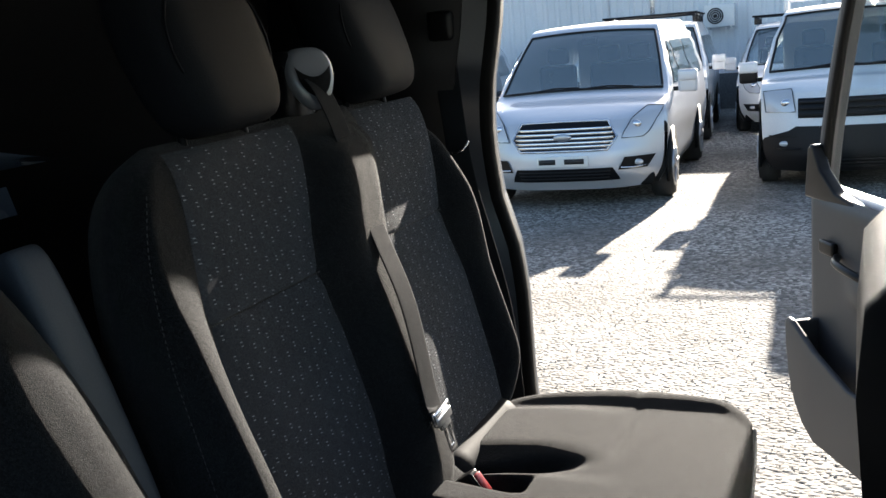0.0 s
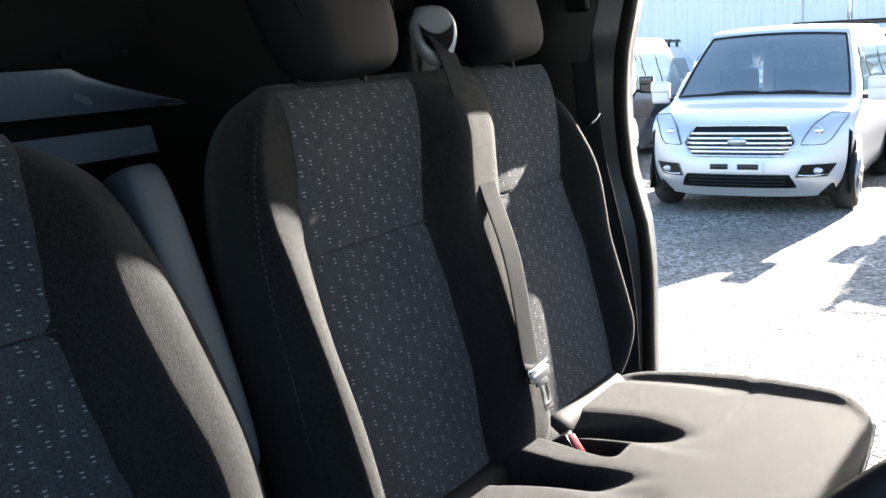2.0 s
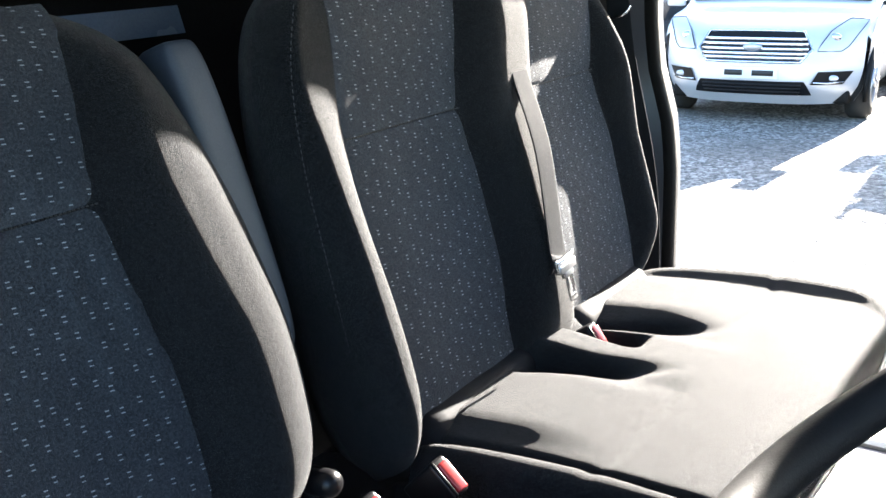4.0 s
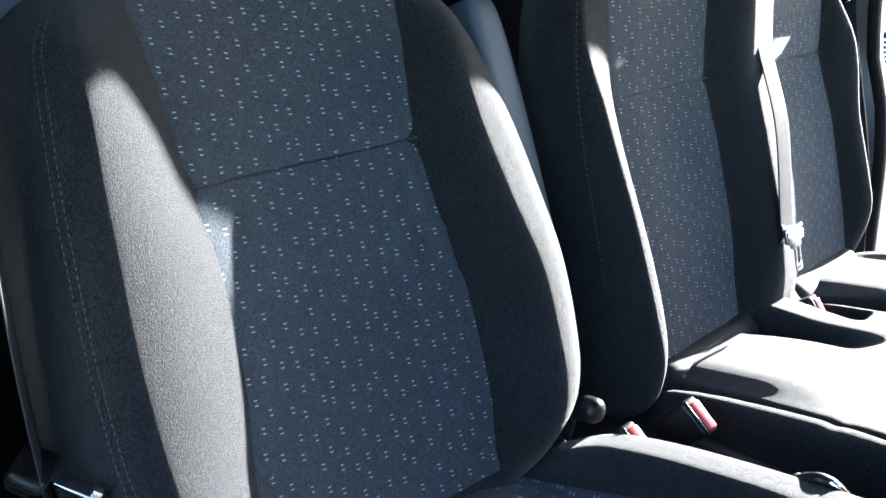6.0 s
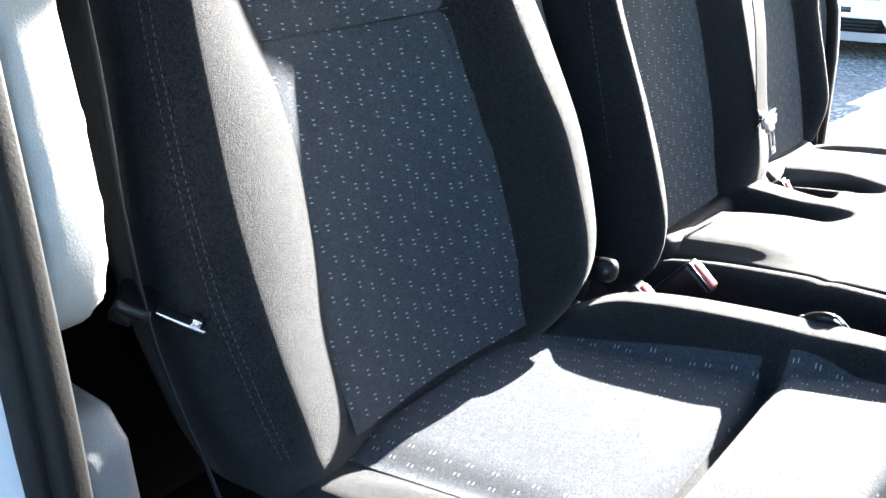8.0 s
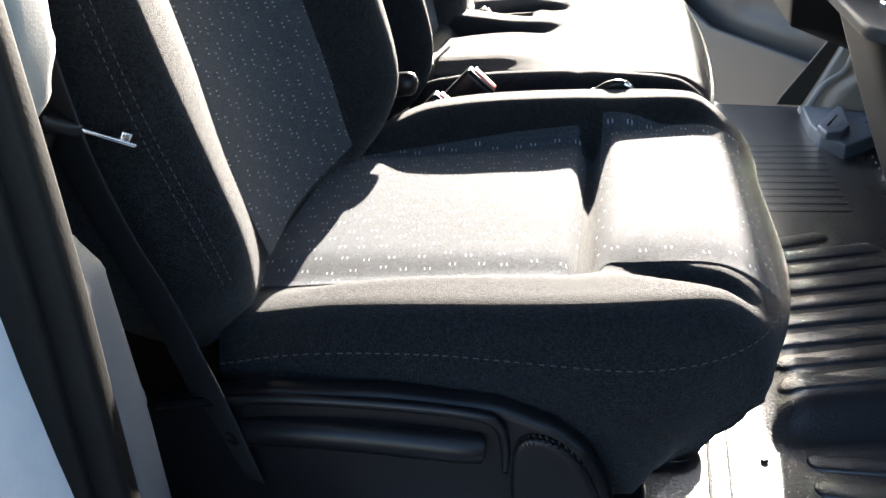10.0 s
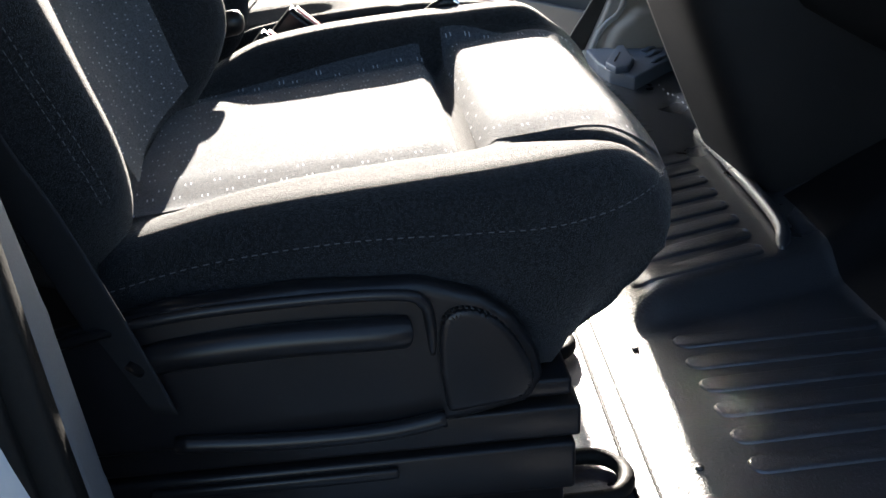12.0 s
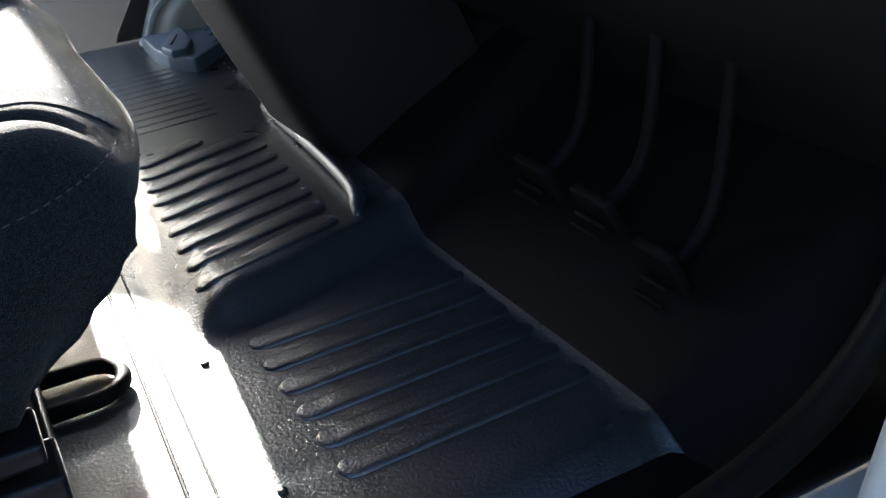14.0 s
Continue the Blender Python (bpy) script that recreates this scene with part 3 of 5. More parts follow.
def console(k, v):
    z = 1.03 - 0.40 * v
    x0 = 0.845 - 0.425 * (z - 0.60) + 0.10 * (z - 0.82) ** 2
    a = k / 24 * math.pi
    half = 0.20 - 0.02 * v
    return (x0 + 0.05 * (1 - abs(math.sin(a)) ** 0.5) + 0.25 * (1 - math.sin(a)) ** 2, 0.60 - half * math.copysign(abs(math.cos(a)) ** 0.5, math.cos(a)), z)


bm = bmesh.new()
grid(bm, console, range(15), steps(0, 1, 14))
part("console", bm, MATT, dash, "dark centre console")
# rearward edge in a paler colour that stands for reflected light
bm = bmesh.new()
grid(bm, console, range(14, 25), steps(0, 1, 14))
part("console_edge", bm, EDGE_SHEEN, dash, "rounded edge of the dark console, paler to stand for reflected light")
bm = bmesh.new()
slab(rounded(0.42, 0.36, 0.05, 5, 0.87, 0.60), 0.02, "z", 0.006, bm, (0, 0, 1.015))
part("console_top", bm, GREY, dash, "grey console top")
bm = bmesh.new()
tube([(0.755 + 0.04 * math.cos(q), 0.60 + 0.045 * math.sin(q), 1.037) for q in steps(0, 2 * math.pi, 24)[:-1]], 0.006, 8, bm, closed=True)
part("cup_holder", bm, CHROME, dash, "chrome-edged cup holder")

bm = bmesh.new()
for s, y in ((0, -0.47), (1, 1.39)):
    tube([(1.42, y, 1.28), (1.15, y, 1.52), (0.80, y, 1.80), (0.60, y, 1.88)], 0.035, 8, bm)
windscreen = setting("window_windscreen", bm, MATT, "windscreen with dark front posts", True)
bm = bmesh.new()
grid(bm, lambda u, v: (1.40 - 0.66 * v + 0.06 * math.sin(math.pi * u), -0.45 + 1.82 * u, 1.31 + 0.53 * v), steps(0, 1, 12), steps(0, 1, 6))
pane = part("pane", bm, CLEAR, windscreen, "clear windscreen pane")
pane.visible_shadow = False
bm = box((0.5, 1.9, 0.75), (1.70, 0.46, 0.92), 0.08)
setting("wall_front_body", bm, WHITE, "white painted van front below the windscreen", True)

# ---- seats ----
def back_point(y, s, n, n0=0.0):
    """A point of a backrest: s up along it, n ahead of its face."""
    n = n + n0
    return Vector((0.03 - 0.324 * s + 0.946 * n, y, 0.90 + 0.946 * s + 0.324 * n))


def bench_point(y, s, n, n0=0.0):
    """The bench stands more upright and its top bends forward."""
    n = n + 0.012 * lerp([(0.36, 0.0), (0.62, 1.0)], s)
    return Vector((0.052 - 0.235 * s + 0.972 * n, y, 0.90 + 0.972 * s + 0.235 * n))


def dish(y, a, b, lift):
    """A centre panel is hollow: its edges come forward."""
    return lift * abs((2 * y - a - b) / (b - a)) ** 2.4


def backrest_front(y, s, left, right, panels, amp, rolls, width, lift):
    inside, near = max(((min(y - a, b - y)), (a, b)) for a, b in panels(s))
    if inside > 0:
        n = dish(y, *near, lift)
    else:
        n = lift + (amp(y, s) - lift) * math.sin(math.pi / 2 * min(1, -inside / width(y)))
    n -= 0.006
    for d, round_w in ((y - left, rolls[0]), (right - y, rolls[1])):
        t = min(max((round_w - d) / round_w, 0), 1)
        n -= (n + 0.055) * (1 - math.sqrt(max(0, 1 - t * t)))
    return n


def make_backrest(parent, name, left, right, panels, amp, top, at_back, label, rolls, width, seam, ny=90, lift=0.0):
    """The upholstered body and its patterned centre panels."""
    S = top
    ss = [S * (0.5 - 0.5 * math.cos(math.pi * i / 56)) for i in range(57)]

    def ring(k, s):
        l, r = left(s), right(s)
        env = max(0.02, (1 - abs(2 * s / S - 1) ** 9)) ** 0.5
        if k <= ny:
            q = k / ny
            y = l + (r - l) * (0.5 - 0.5 * math.cos(math.pi * q)) * 0.5 + (r - l) * q * 0.5
            n = backrest_front(y, s, l, r, panels, amp, rolls, width, lift)
        else:
            q = (k - ny) / 13
            y = r + (l - r) * (0.5 - 0.5 * math.cos(math.pi * q))
            n = -0.055 - 0.055 * math.sin(math.pi * q) ** 0.3
        return at_back(y, s, -0.04 + (n + 0.04) * env)

    bm = bmesh.new()
    rows = grid(bm, ring, range(ny + 13), ss, loop=True)
    bm.faces.new(rows[0]), bm.faces.new(rows[-1][::-1])
    body = part(name, bm, CLOTH, parent, label)
    for i in range(len(panels(0.3))):
        for lo, hi, nm in ((0.045, seam - 0.001, "lower_panel"), (seam + 0.001, S - 0.013, "upper_panel")):
            def at(q, v):
                s = lo + (hi - lo) * v
                a, b = panels(s)[i]
                a, b = a - 0.004, b + 0.004
                y = a + (b - a) * q
                edge = min(q, 1 - q) * (b - a)
                puff = 0.011 * min(1, edge / 0.06) ** 0.6 - 0.006 + dish(y, a, b, lift)
                near = min(abs(s - seam), 0.05)
                puff -= 0.0045 * math.exp(-near / 0.008)
                env = max(0.02, (1 - abs(2 * s / S - 1) ** 9)) ** 0.5 if s > S / 2 else 1.0
                puff = -0.04 + (puff + 0.0405) * env
                return at_back(y, s, puff), (y, s)
            bm = bmesh.new()
            grid(bm, lambda q, v: at(q, v)[0], steps(0, 1, 26), steps(0, 1, 44), uv=lambda q, v: at(q, v)[1])
            part(nm, bm, PATTERN, body, "dark cloth panel with pale dashes")
        # stitched seam across
        a, b = panels(seam)[i]
        bm = bmesh.new()
        n_st = int((b - a) / 0.0042)
        for k in range(n_st):
            y = a + (b - a) * (k + 0.5) / n_st
            edge = min(y - a, b - y)
            box((0.0014, 0.0026, 0.0012), at_back(y, seam, 0.0008 + 0.004 * min(1, edge / 0.06) ** 0.6 - 0.005 + dish(y, a, b, lift)), 0, 1, None, bm)
        part("seam", bm, INK, body)
    return body


# driver's seat
def d_half(s):
    return flow([(0.0, 0.19), (0.05, 0.240), (0.14, 0.288), (0.24, 0.298), (0.40, 0.292), (0.50, 0.282), (0.55, 0.270), (0.585, 0.245), (0.61, 0.21), (0.635, 0.14)], s)


def d_panel(s):
    """The patterned centre is waisted, a little wider towards the door."""
    near = flow([(0.0, 0.165), (0.13, 0.171), (0.24, 0.153), (0.34, 0.146), (0.42, 0.154), (0.635, 0.166)], s)
    far = flow([(0.0, 0.122), (0.06, 0.129), (0.13, 0.149), (0.23, 0.153), (0.33, 0.141), (0.42, 0.133), (0.53, 0.149), (0.635, 0.164)], s)
    return [(-near, far)]


driver = thing("front_seat", "dark grey cloth driver's seat with a patterned centre", "car seat")
def d_amp(y, s):
    """The side towards the bench stands further out."""
    if y > 0:
        return flow([(0.0, 0.055), (0.10, 0.092), (0.24, 0.094), (0.34, 0.085), (0.45, 0.073), (0.54, 0.058), (0.63, 0.02)], s)
    return flow([(0.0, 0.04), (0.12, 0.058), (0.30, 0.060), (0.42, 0.068), (0.50, 0.074), (0.57, 0.060), (0.63, 0.02)], s)


make_backrest(driver, "backrest", lambda s: -max(d_half(s), flow([(0.0, 0.225), (0.06, 0.270), (0.15, 0.288), (0.3, 0.1)], s)) - 0.006, lambda s: d_half(s) + 0.018 * hump(s, 0.0, 0.10, 0.34, 0.56), d_panel, d_amp, 0.635, back_point, "dark plain cloth backrest with raised bolsters", (0.045, 0.095), lambda y: 0.058 if y > 0 else 0.104, 0.420, lift=0.026)


def stitches(points, parent, size=(0.0042, 0.0009), gap=0.0075, name="stitching"):
    pts = spline(points, 40)
    bm = bmesh.new()
    travelled = 0.0
    for a, b in zip(pts, pts[1:]):
        travelled += (b - a).length
        if travelled > gap:
            travelled = 0.0
            d = (b - a).normalized()
            tube([b - d * size[0] / 2, b + d * size[0] / 2], size[1] / 2, 5, bm)
    return part(name, bm, THREAD, parent)


def cushion(parent, name, x0, x1, y0, y1, height, depth, lean, corner, label, round_x=0.09, round_y=0.05, nx=70, ny=80, material=CLOTH, far=1.0):
    """A cushion body: height(x, y) over a plan, with sides that roll down."""
    def at(i, j):
        a, b = -1.3 + 2.6 * i / nx, -1.3 + 2.6 * j / ny
        ca, cb = min(max(a, -1), 1), min(max(b, -1), 1)
        k = corner * (far if cb > 0 else 1)
        px, py = ca * math.sqrt(1 - k * cb * cb), cb * math.sqrt(1 - k * ca * ca)
        x, y = (x0 + x1) / 2 + px * (x1 - x0) / 2, (y0 + y1) / 2 + py * (y1 - y0) / 2
        z = height(x, y)
        lx, ly = (x1 - x0) / 2, (y1 - y0) / 2
        tx, ty = max(0, (abs(ca) * lx - (lx - round_x)) / round_x), max(0, (abs(cb) * ly - (ly - round_y)) / round_y)
        if ca < 0:
            tx *= 0.5
        z -= 0.5 * round_x * (1 - math.sqrt(max(0, 1 - tx * tx))) + 0.7 * round_y * (1 - math.sqrt(max(0, 1 - ty * ty)))
        down = max(abs(a), abs(b)) - 1
        if down > 0:
            t = down / 0.3
            z = z + (depth(x) - z) * t
            x -= (lerp(lean, t) if isinstance(lean, list) else lean * t ** 1.6) * max(0, ca) ** 4
            y += 0.008 * math.sin(math.pi * t) * cb ** 5
        return (x, y, z)

    bm = bmesh.new()
    grid(bm, at, range(nx + 1), range(ny + 1))
    return part(name, bm, material, parent, label)


def d_height(x, y):
    a = abs(y)
    base = flow([(0.0, 0.915), (0.06, 0.921), (0.20, 0.936), (0.30, 0.946), (0.33, 0.962), (0.42, 0.968), (0.50, 0.950)], x)
    base += 0.005 * hump(x, 0.315, 0.34, 0.43, 0.52) * hump(a, -0.3, -0.1, 0.10, 0.19)
    crest = flow([(-0.03, 0.908), (0.05, 0.930), (0.12, 0.950), (0.20, 0.962), (0.31, 0.970), (0.42, 0.974), (0.47, 0.958), (0.51, 0.940)], x) + (0.024 * hump(x, -0.03, 0.12, 0.34, 0.47) + 0.018 * hump(x, 0.34, 0.45, 0.50, 0.56) if y > 0 else 0.0)
    top = base + (max(crest, base) - base) * hump(a, 0.160, 0.218, 0.26, 0.45)
    crease = -0.022 * math.exp(-((x - 0.315) / 0.011) ** 2) * hump(a, -0.2, -0.1, 0.16, 0.20)
    groove = -(0.001 + 0.016 * smooth01((x - 0.32) / 0.08)) * math.exp(-((a - (0.176 + 0.025 * smooth01((x - 0.3) / 0.15))) / 0.013) ** 2) * hump(x, -0.05, 0.02, 0.42, 0.475)
    return top + crease + groove


cushion(driver, "seat_cushion", -0.03, 0.506, -0.280, 0.275, d_height, lambda x: lerp([(0.0, 0.86), (0.25, 0.85), (0.36, 0.80), (0.50, 0.775)], x), [(0.0, 0.0), (0.2, 0.020), (0.41, 0.045), (0.67, 0.078), (0.8, 0.100), (0.93, 0.124), (1.0, 0.145)], 0.27, "dark cloth seat cushion with raised sides", round_y=0.034, nx=120, ny=120, far=0.12)
bm = bmesh.new()


def d_pad(q, v):
    x = 0.012 + 0.298 * v
    h = 0.180 * (1 - 0.04 * math.cos(v * 3))
    y = -h + 2 * h * q
    edge = min(q, 1 - q) * 2 * h
    puff = 0.0012 + 0.0075 * smooth01(edge / 0.06) - 0.012 * max(0, (v - 0.93) / 0.07) ** 2
    return (x, y, d_height(x, y) + puff)


grid(bm, d_pad, steps(0, 1, 40), steps(0, 1, 50), uv=lambda q, v: (d_pad(q, v)[1], d_pad(q, v)[0]))
part("seat_panel", bm, PATTERN, driver, "dark cloth panel with pale dashes")
bm = bmesh.new()


def d_front(q, v):
    x = 0.322 + 0.157 * v
    y = -0.168 + 0.362 * q
    cb = y / 0.2775
    ca = (x - 0.238) / (0.268 * math.sqrt(1 - 0.27 * (0.12 if y > 0 else 1) * cb * cb))
    tx = min(max(0, (ca * 0.268 - 0.178) / 0.09), 1)
    edge = min(q, 1 - q) * 0.348
    return (x, y, d_height(x, y) - 0.045 * (1 - math.sqrt(1 - tx * tx)) + 0.0008 + 0.0022 * smooth01(edge / 0.03) * smooth01(min(v, 1 - v) / 0.15))


grid(bm, d_front, steps(0, 1, 40), steps(0, 1, 30), uv=lambda q, v: d_front(q, v)[1::-1])
part("front_panel", bm, PATTERN, driver, "dark cloth front panel with pale dashes")
stitches([(0.02, -0.283, 0.903), (0.10, -0.286, 0.922), (0.20, -0.287, 0.931), (0.30, -0.287, 0.930), (0.36, -0.282, 0.928), (0.41, -0.272, 0.934), (0.448, -0.246, 0.940), (0.474, -0.205, 0.944)], driver)
def d_left(s):
    return -max(d_half(s), flow([(0.0, 0.225), (0.06, 0.270), (0.15, 0.288), (0.3, 0.1)], s)) - 0.006


def d_bolster(s, inset):
    """A point on the outer bolster's skin, a little in from its edge."""
    y = d_left(s) + inset
    n = backrest_front(y, s, d_left(s), d_half(s), d_panel, d_amp, (0.045, 0.095), lambda q: 0.104, 0.026)
    return back_point(y, s, n + 0.0004)


for inset in (0.0145, 0.0180):
    stitches([d_bolster(s, inset) for s in steps(0.06, 0.58, 16)], driver, (0.0036, 0.0007), 0.0062)

# side valance, rails and base
bm = bmesh.new()
trim_out = [(-0.06, 0.770), (-0.06, 0.855), (-0.02, 0.880), (0.07, 0.898), (0.17, 0.905), (0.255, 0.902), (0.30, 0.886), (0.326, 0.866), (0.344, 0.835), (0.350, 0.812), (0.338, 0.788), (0.28, 0.776), (0.10, 0.772)]
slab(trim_out, 0.024, "y", 0.009, bm, (0, -0.306, 0), 3)
part("side_valance", bm, BLACK, driver, "black plastic side valance")
bm = bmesh.new()
end = spline([(0.272, 0.790), (0.268, 0.830), (0.270, 0.868), (0.282, 0.880), (0.302, 0.876), (0.322, 0.858), (0.336, 0.832), (0.340, 0.812), (0.330, 0.796)], 4)
slab([(p.x, p.y) for p in end], 0.022, "y", 0.006, bm, (0, -0.315, 0), 3)
part("valance_end", bm, BLACK, driver, "rounded end of the valance")
bm = tube(spline([(-0.02, -0.309, 0.876), (0.07, -0.312, 0.894), (0.17, -0.314, 0.900), (0.238, -0.314, 0.898), (0.257, -0.312, 0.889), (0.262, -0.306, 0.868), (0.263, -0.302, 0.840)], 8), 0.0045, 10)
part("valance_lip", bm, BLACK, driver)
bm = tube(spline([(0.03, -0.302, 0.853), (0.08, -0.308, 0.862), (0.15, -0.312, 0.867), (0.225, -0.312, 0.866), (0.246, -0.306, 0.863)], 8), [0.004, 0.008] + [0.013] * 29 + [0.010, 0.005], 14)
part("height_lever", bm, BLACK, driver, "rounded black lever along the valance")
bm = tube(spline([(0.06, -0.310, 0.782), (0.14, -0.314, 0.779), (0.22, -0.314, 0.779), (0.27, -0.312, 0.785)], 8), 0.007, 10)
part("valance_foot", bm, BLACK, driver)
for z, high, x1, y in ((0.788, 0.016, 0.376, -0.284), (0.757, 0.030, 0.383, -0.288), (0.715, 0.046, 0.378, -0.292)):
    bm = box((x1 + 0.10, 0.05, high), ((x1 - 0.10) / 2, y + 0.02, z), 0.004)
    part("seat_rail", bm, BLACK, driver)
bm = box((0.20, 0.008, 0.010), (0.13, -0.300, 0.728), 0.003)
part("rail_strip", bm, BLACK, driver)
bm = box((0.46, 0.50, 0.17), (0.15, 0.0, 0.665), 0.012)
part("seat_base", bm, BLACK, driver, "black steel seat box")
bm = box((0.40, 0.012, 0.018), (0.12, -0.262, 0.700), 0.004)
part("base_flange", bm, BLACK, driver)
for y in (0.105, -0.165):
    bm = bmesh.new()
    pts = [(0.37, y - 0.035, 0.596), (0.425, y - 0.035, 0.596)] + [(0.425 + 0.035 * math.cos(q), y + 0.035 * math.sin(q), 0.596) for q in steps(-math.pi / 2, math.pi / 2, 10)] + [(0.37, y + 0.035, 0.596)]
    tube(pts, 0.009, 8, bm)
    part("floor_bracket", bm, RUBBER, driver, "black looped bolt cover")
bm = bmesh.new()
tube([(0.035, 0.235, 0.925), (0.04, 0.25, 0.932)], 0.012, 8, bm)
part("hinge_cap", bm, STEEL, driver)

# folded armrest on the driver's seat
arm = thing("armrest", "grey vinyl armrest folded upright beside the driver's seat", "armrest")
am = pose(-0.105, 0.272, 1.262, 0, -19, 0)
bm = bmesh.new()


def arm_point(i, j):
    a, b = 2 * math.pi * i / 40, math.pi * (j / 30 - 0.5)
    e = lambda v, p: math.copysign(abs(v) ** p, v)
    return am @ Vector((0.0375 * e(math.cos(a), 0.45) * e(math.cos(b), 0.22), 0.03 + 0.03 * e(math.sin(a), 0.45) * e(math.cos(b), 0.22), 0.18 * e(math.sin(b), 0.75)))


grid(bm, arm_point, range(40), range(31), loop=True)
bmesh.ops.remove_doubles(bm, verts=bm.verts, dist=0.0005)
part("armrest_pad", bm, ARM, arm)
bm = box((0.05, 0.04, 0.07), (0.0, 0.03, -0.165), 0.012, 3)
bmesh.ops.transform(bm, matrix=am, verts=bm.verts)
part("pivot_cover", bm, BLACK, arm, "black plastic pivot cover")

# passenger bench
bench = thing("bench_seat", "dark grey cloth double passenger bench with patterned centres", "car seat")
b_left = lambda s: flow([(0.0, 0.410), (0.06, 0.382), (0.15, 0.368), (0.38, 0.369), (0.47, 0.375), (0.53, 0.387), (0.575, 0.405), (0.61, 0.435), (0.635, 0.48)], s)
b_right = lambda s: flow([(0.0, 1.15), (0.06, 1.20), (0.15, 1.232), (0.40, 1.225), (0.53, 1.205), (0.60, 1.16), (0.635, 1.08)], s)


def b_panels(s):
    """Two waisted centres, wider at the top than at the seam."""
    a = flow([(0.0, 0.458), (0.2, 0.460), (0.32, 0.454), (0.43, 0.453), (0.53, 0.468), (0.635, 0.484)], s)
    b = flow([(0.0, 0.700), (0.11, 0.708), (0.2, 0.722), (0.31, 0.717), (0.43, 0.702), (0.53, 0.728), (0.635, 0.760)], s)
    c = flow([(0.0, 0.895), (0.2, 0.880), (0.31, 0.884), (0.43, 0.896), (0.53, 0.918), (0.635, 0.945)], s)
    d = flow([(0.0, 1.130), (0.16, 1.155), (0.285, 1.155), (0.41, 1.130), (0.50, 1.152), (0.635, 1.170)], s)
    return [(a, b), (c, d)]


def b_amp(y, s):
    base = flow([(0.0, 0.045), (0.12, 0.070), (0.30, 0.066), (0.42, 0.065), (0.50, 0.065), (0.565, 0.060), (0.62, 0.020)], s)
    if y < 0.5:
        return flow([(0.0, 0.045), (0.12, 0.066), (0.25, 0.058), (0.36, 0.044), (0.42, 0.034), (0.47, 0.019), (0.52, 0.010), (0.60, 0.006)], s)
    return base * (0.85 if y < 0.89 else 1.0)


make_backrest(bench, "backrest", b_left, b_right, b_panels, b_amp, 0.635, bench_point, "dark plain cloth bench backrest", (0.024, 0.055), lambda y: 0.060 if y < 0.5 else 0.074, 0.420, 130, lift=0.008)
stitches([bench_point(b_left(s) + 0.004, s, 0.004) for s in steps(0.08, 0.58, 10)], bench)


def b_height(x, y):
    base = flow([(0.0, 0.930), (0.06, 0.940), (0.20, 0.952), (0.30, 0.957), (0.40, 0.957), (0.50, 0.935)], x)
    pads = (0.014 * hump(y, 0.47, 0.53, 0.66, 0.72) + 0.014 * hump(y, 0.92, 0.98, 1.10, 1.16)) * (1 - smooth01((x - 0.16) / 0.14))
    fade = 1 - smooth01((x - 0.16) / 0.12)
    g1 = -0.027 * math.exp(-((y - (0.690 + 0.35 * max(0, x - 0.08))) / 0.020) ** 2) * fade
    g2 = -0.025 * math.exp(-((y - (0.885 + 0.2 * max(0, x - 0.05))) / 0.018) ** 2) * fade
    mid = (0.022 * (1 - smooth01((x - 0.05) / 0.3)) + 0.012 * (1 - smooth01((x - 0.04) / 0.14))) * hump(y, 0.70, 0.745, 0.845, 0.89)
    pocket = -0.05 * hump(y, 0.79, 0.815, 0.85, 0.875) * hump(x, 0.06, 0.09, 0.16, 0.20)
    side = 0.014 * hump(y, 0.38, 0.415, 0.43, 0.47) + 0.012 * hump(y, 1.14, 1.19, 1.21, 1.25)
    edge = -0.012 * math.exp(-((y - 0.462) / 0.008) ** 2) * hump(x, 0.0, 0.05, 0.40, 0.5)
    crease = -0.003 * math.exp(-((x - 0.285) / 0.009) ** 2) * (hump(y, 0.40, 0.46, 0.70, 0.76) + hump(y, 0.93, 0.99, 1.2, 1.24))
    return base + pads + g1 + g2 + mid + pocket + side + edge + crease


cushion(bench, "seat_cushion", 0.02, 0.490, 0.405, 1.235, b_height, lambda x: 0.84, 0.13, 0.17, "dark cloth bench cushion with two pads", round_x=0.055, nx=100, ny=170)
def b_edge(ca, cb):
    px, py = ca * math.sqrt(1 - 0.17 * cb * cb), cb * math.sqrt(1 - 0.17 * ca * ca)
    x, y = 0.255 + px * 0.235, 0.82 + py * 0.415
    tx, ty = max(0, (abs(ca) * 0.235 - 0.180) / 0.055), max(0, (abs(cb) * 0.415 - 0.365) / 0.05)
    z = b_height(x, y) - 0.0275 * (1 - math.sqrt(max(0, 1 - tx * tx))) - 0.035 * (1 - math.sqrt(max(0, 1 - ty * ty)))
    return (x + 0.002 * max(0, ca) ** 6, y + 0.002 * cb ** 5, z - 0.001)


bm = tube([b_edge(1, cb) for cb in steps(-0.98, 0.98, 60)] + [b_edge(ca, 1) for ca in steps(0.98, -0.4, 30)], 0.0032, 6)
part("piping", bm, PIPING, bench, "grey piping round the cushion edge")
for y0, y1 in ((0.45, 0.74), (0.87, 1.16)):
    bm = bmesh.new()
    tube([(0.040, y, 0.928) for y in steps(y0, y1, 12)], [0.018] + [0.035] * 11 + [0.018], 16, bm)
    part("rear_roll", bm, HEADPAD, bench, "smooth black vinyl roll")
bm = box((0.33, 0.78, 0.26), (0.165, 0.81, 0.715), 0.02)
part("bench_base", bm, VINYL, bench, "black bench base cover")
bm = bmesh.new()
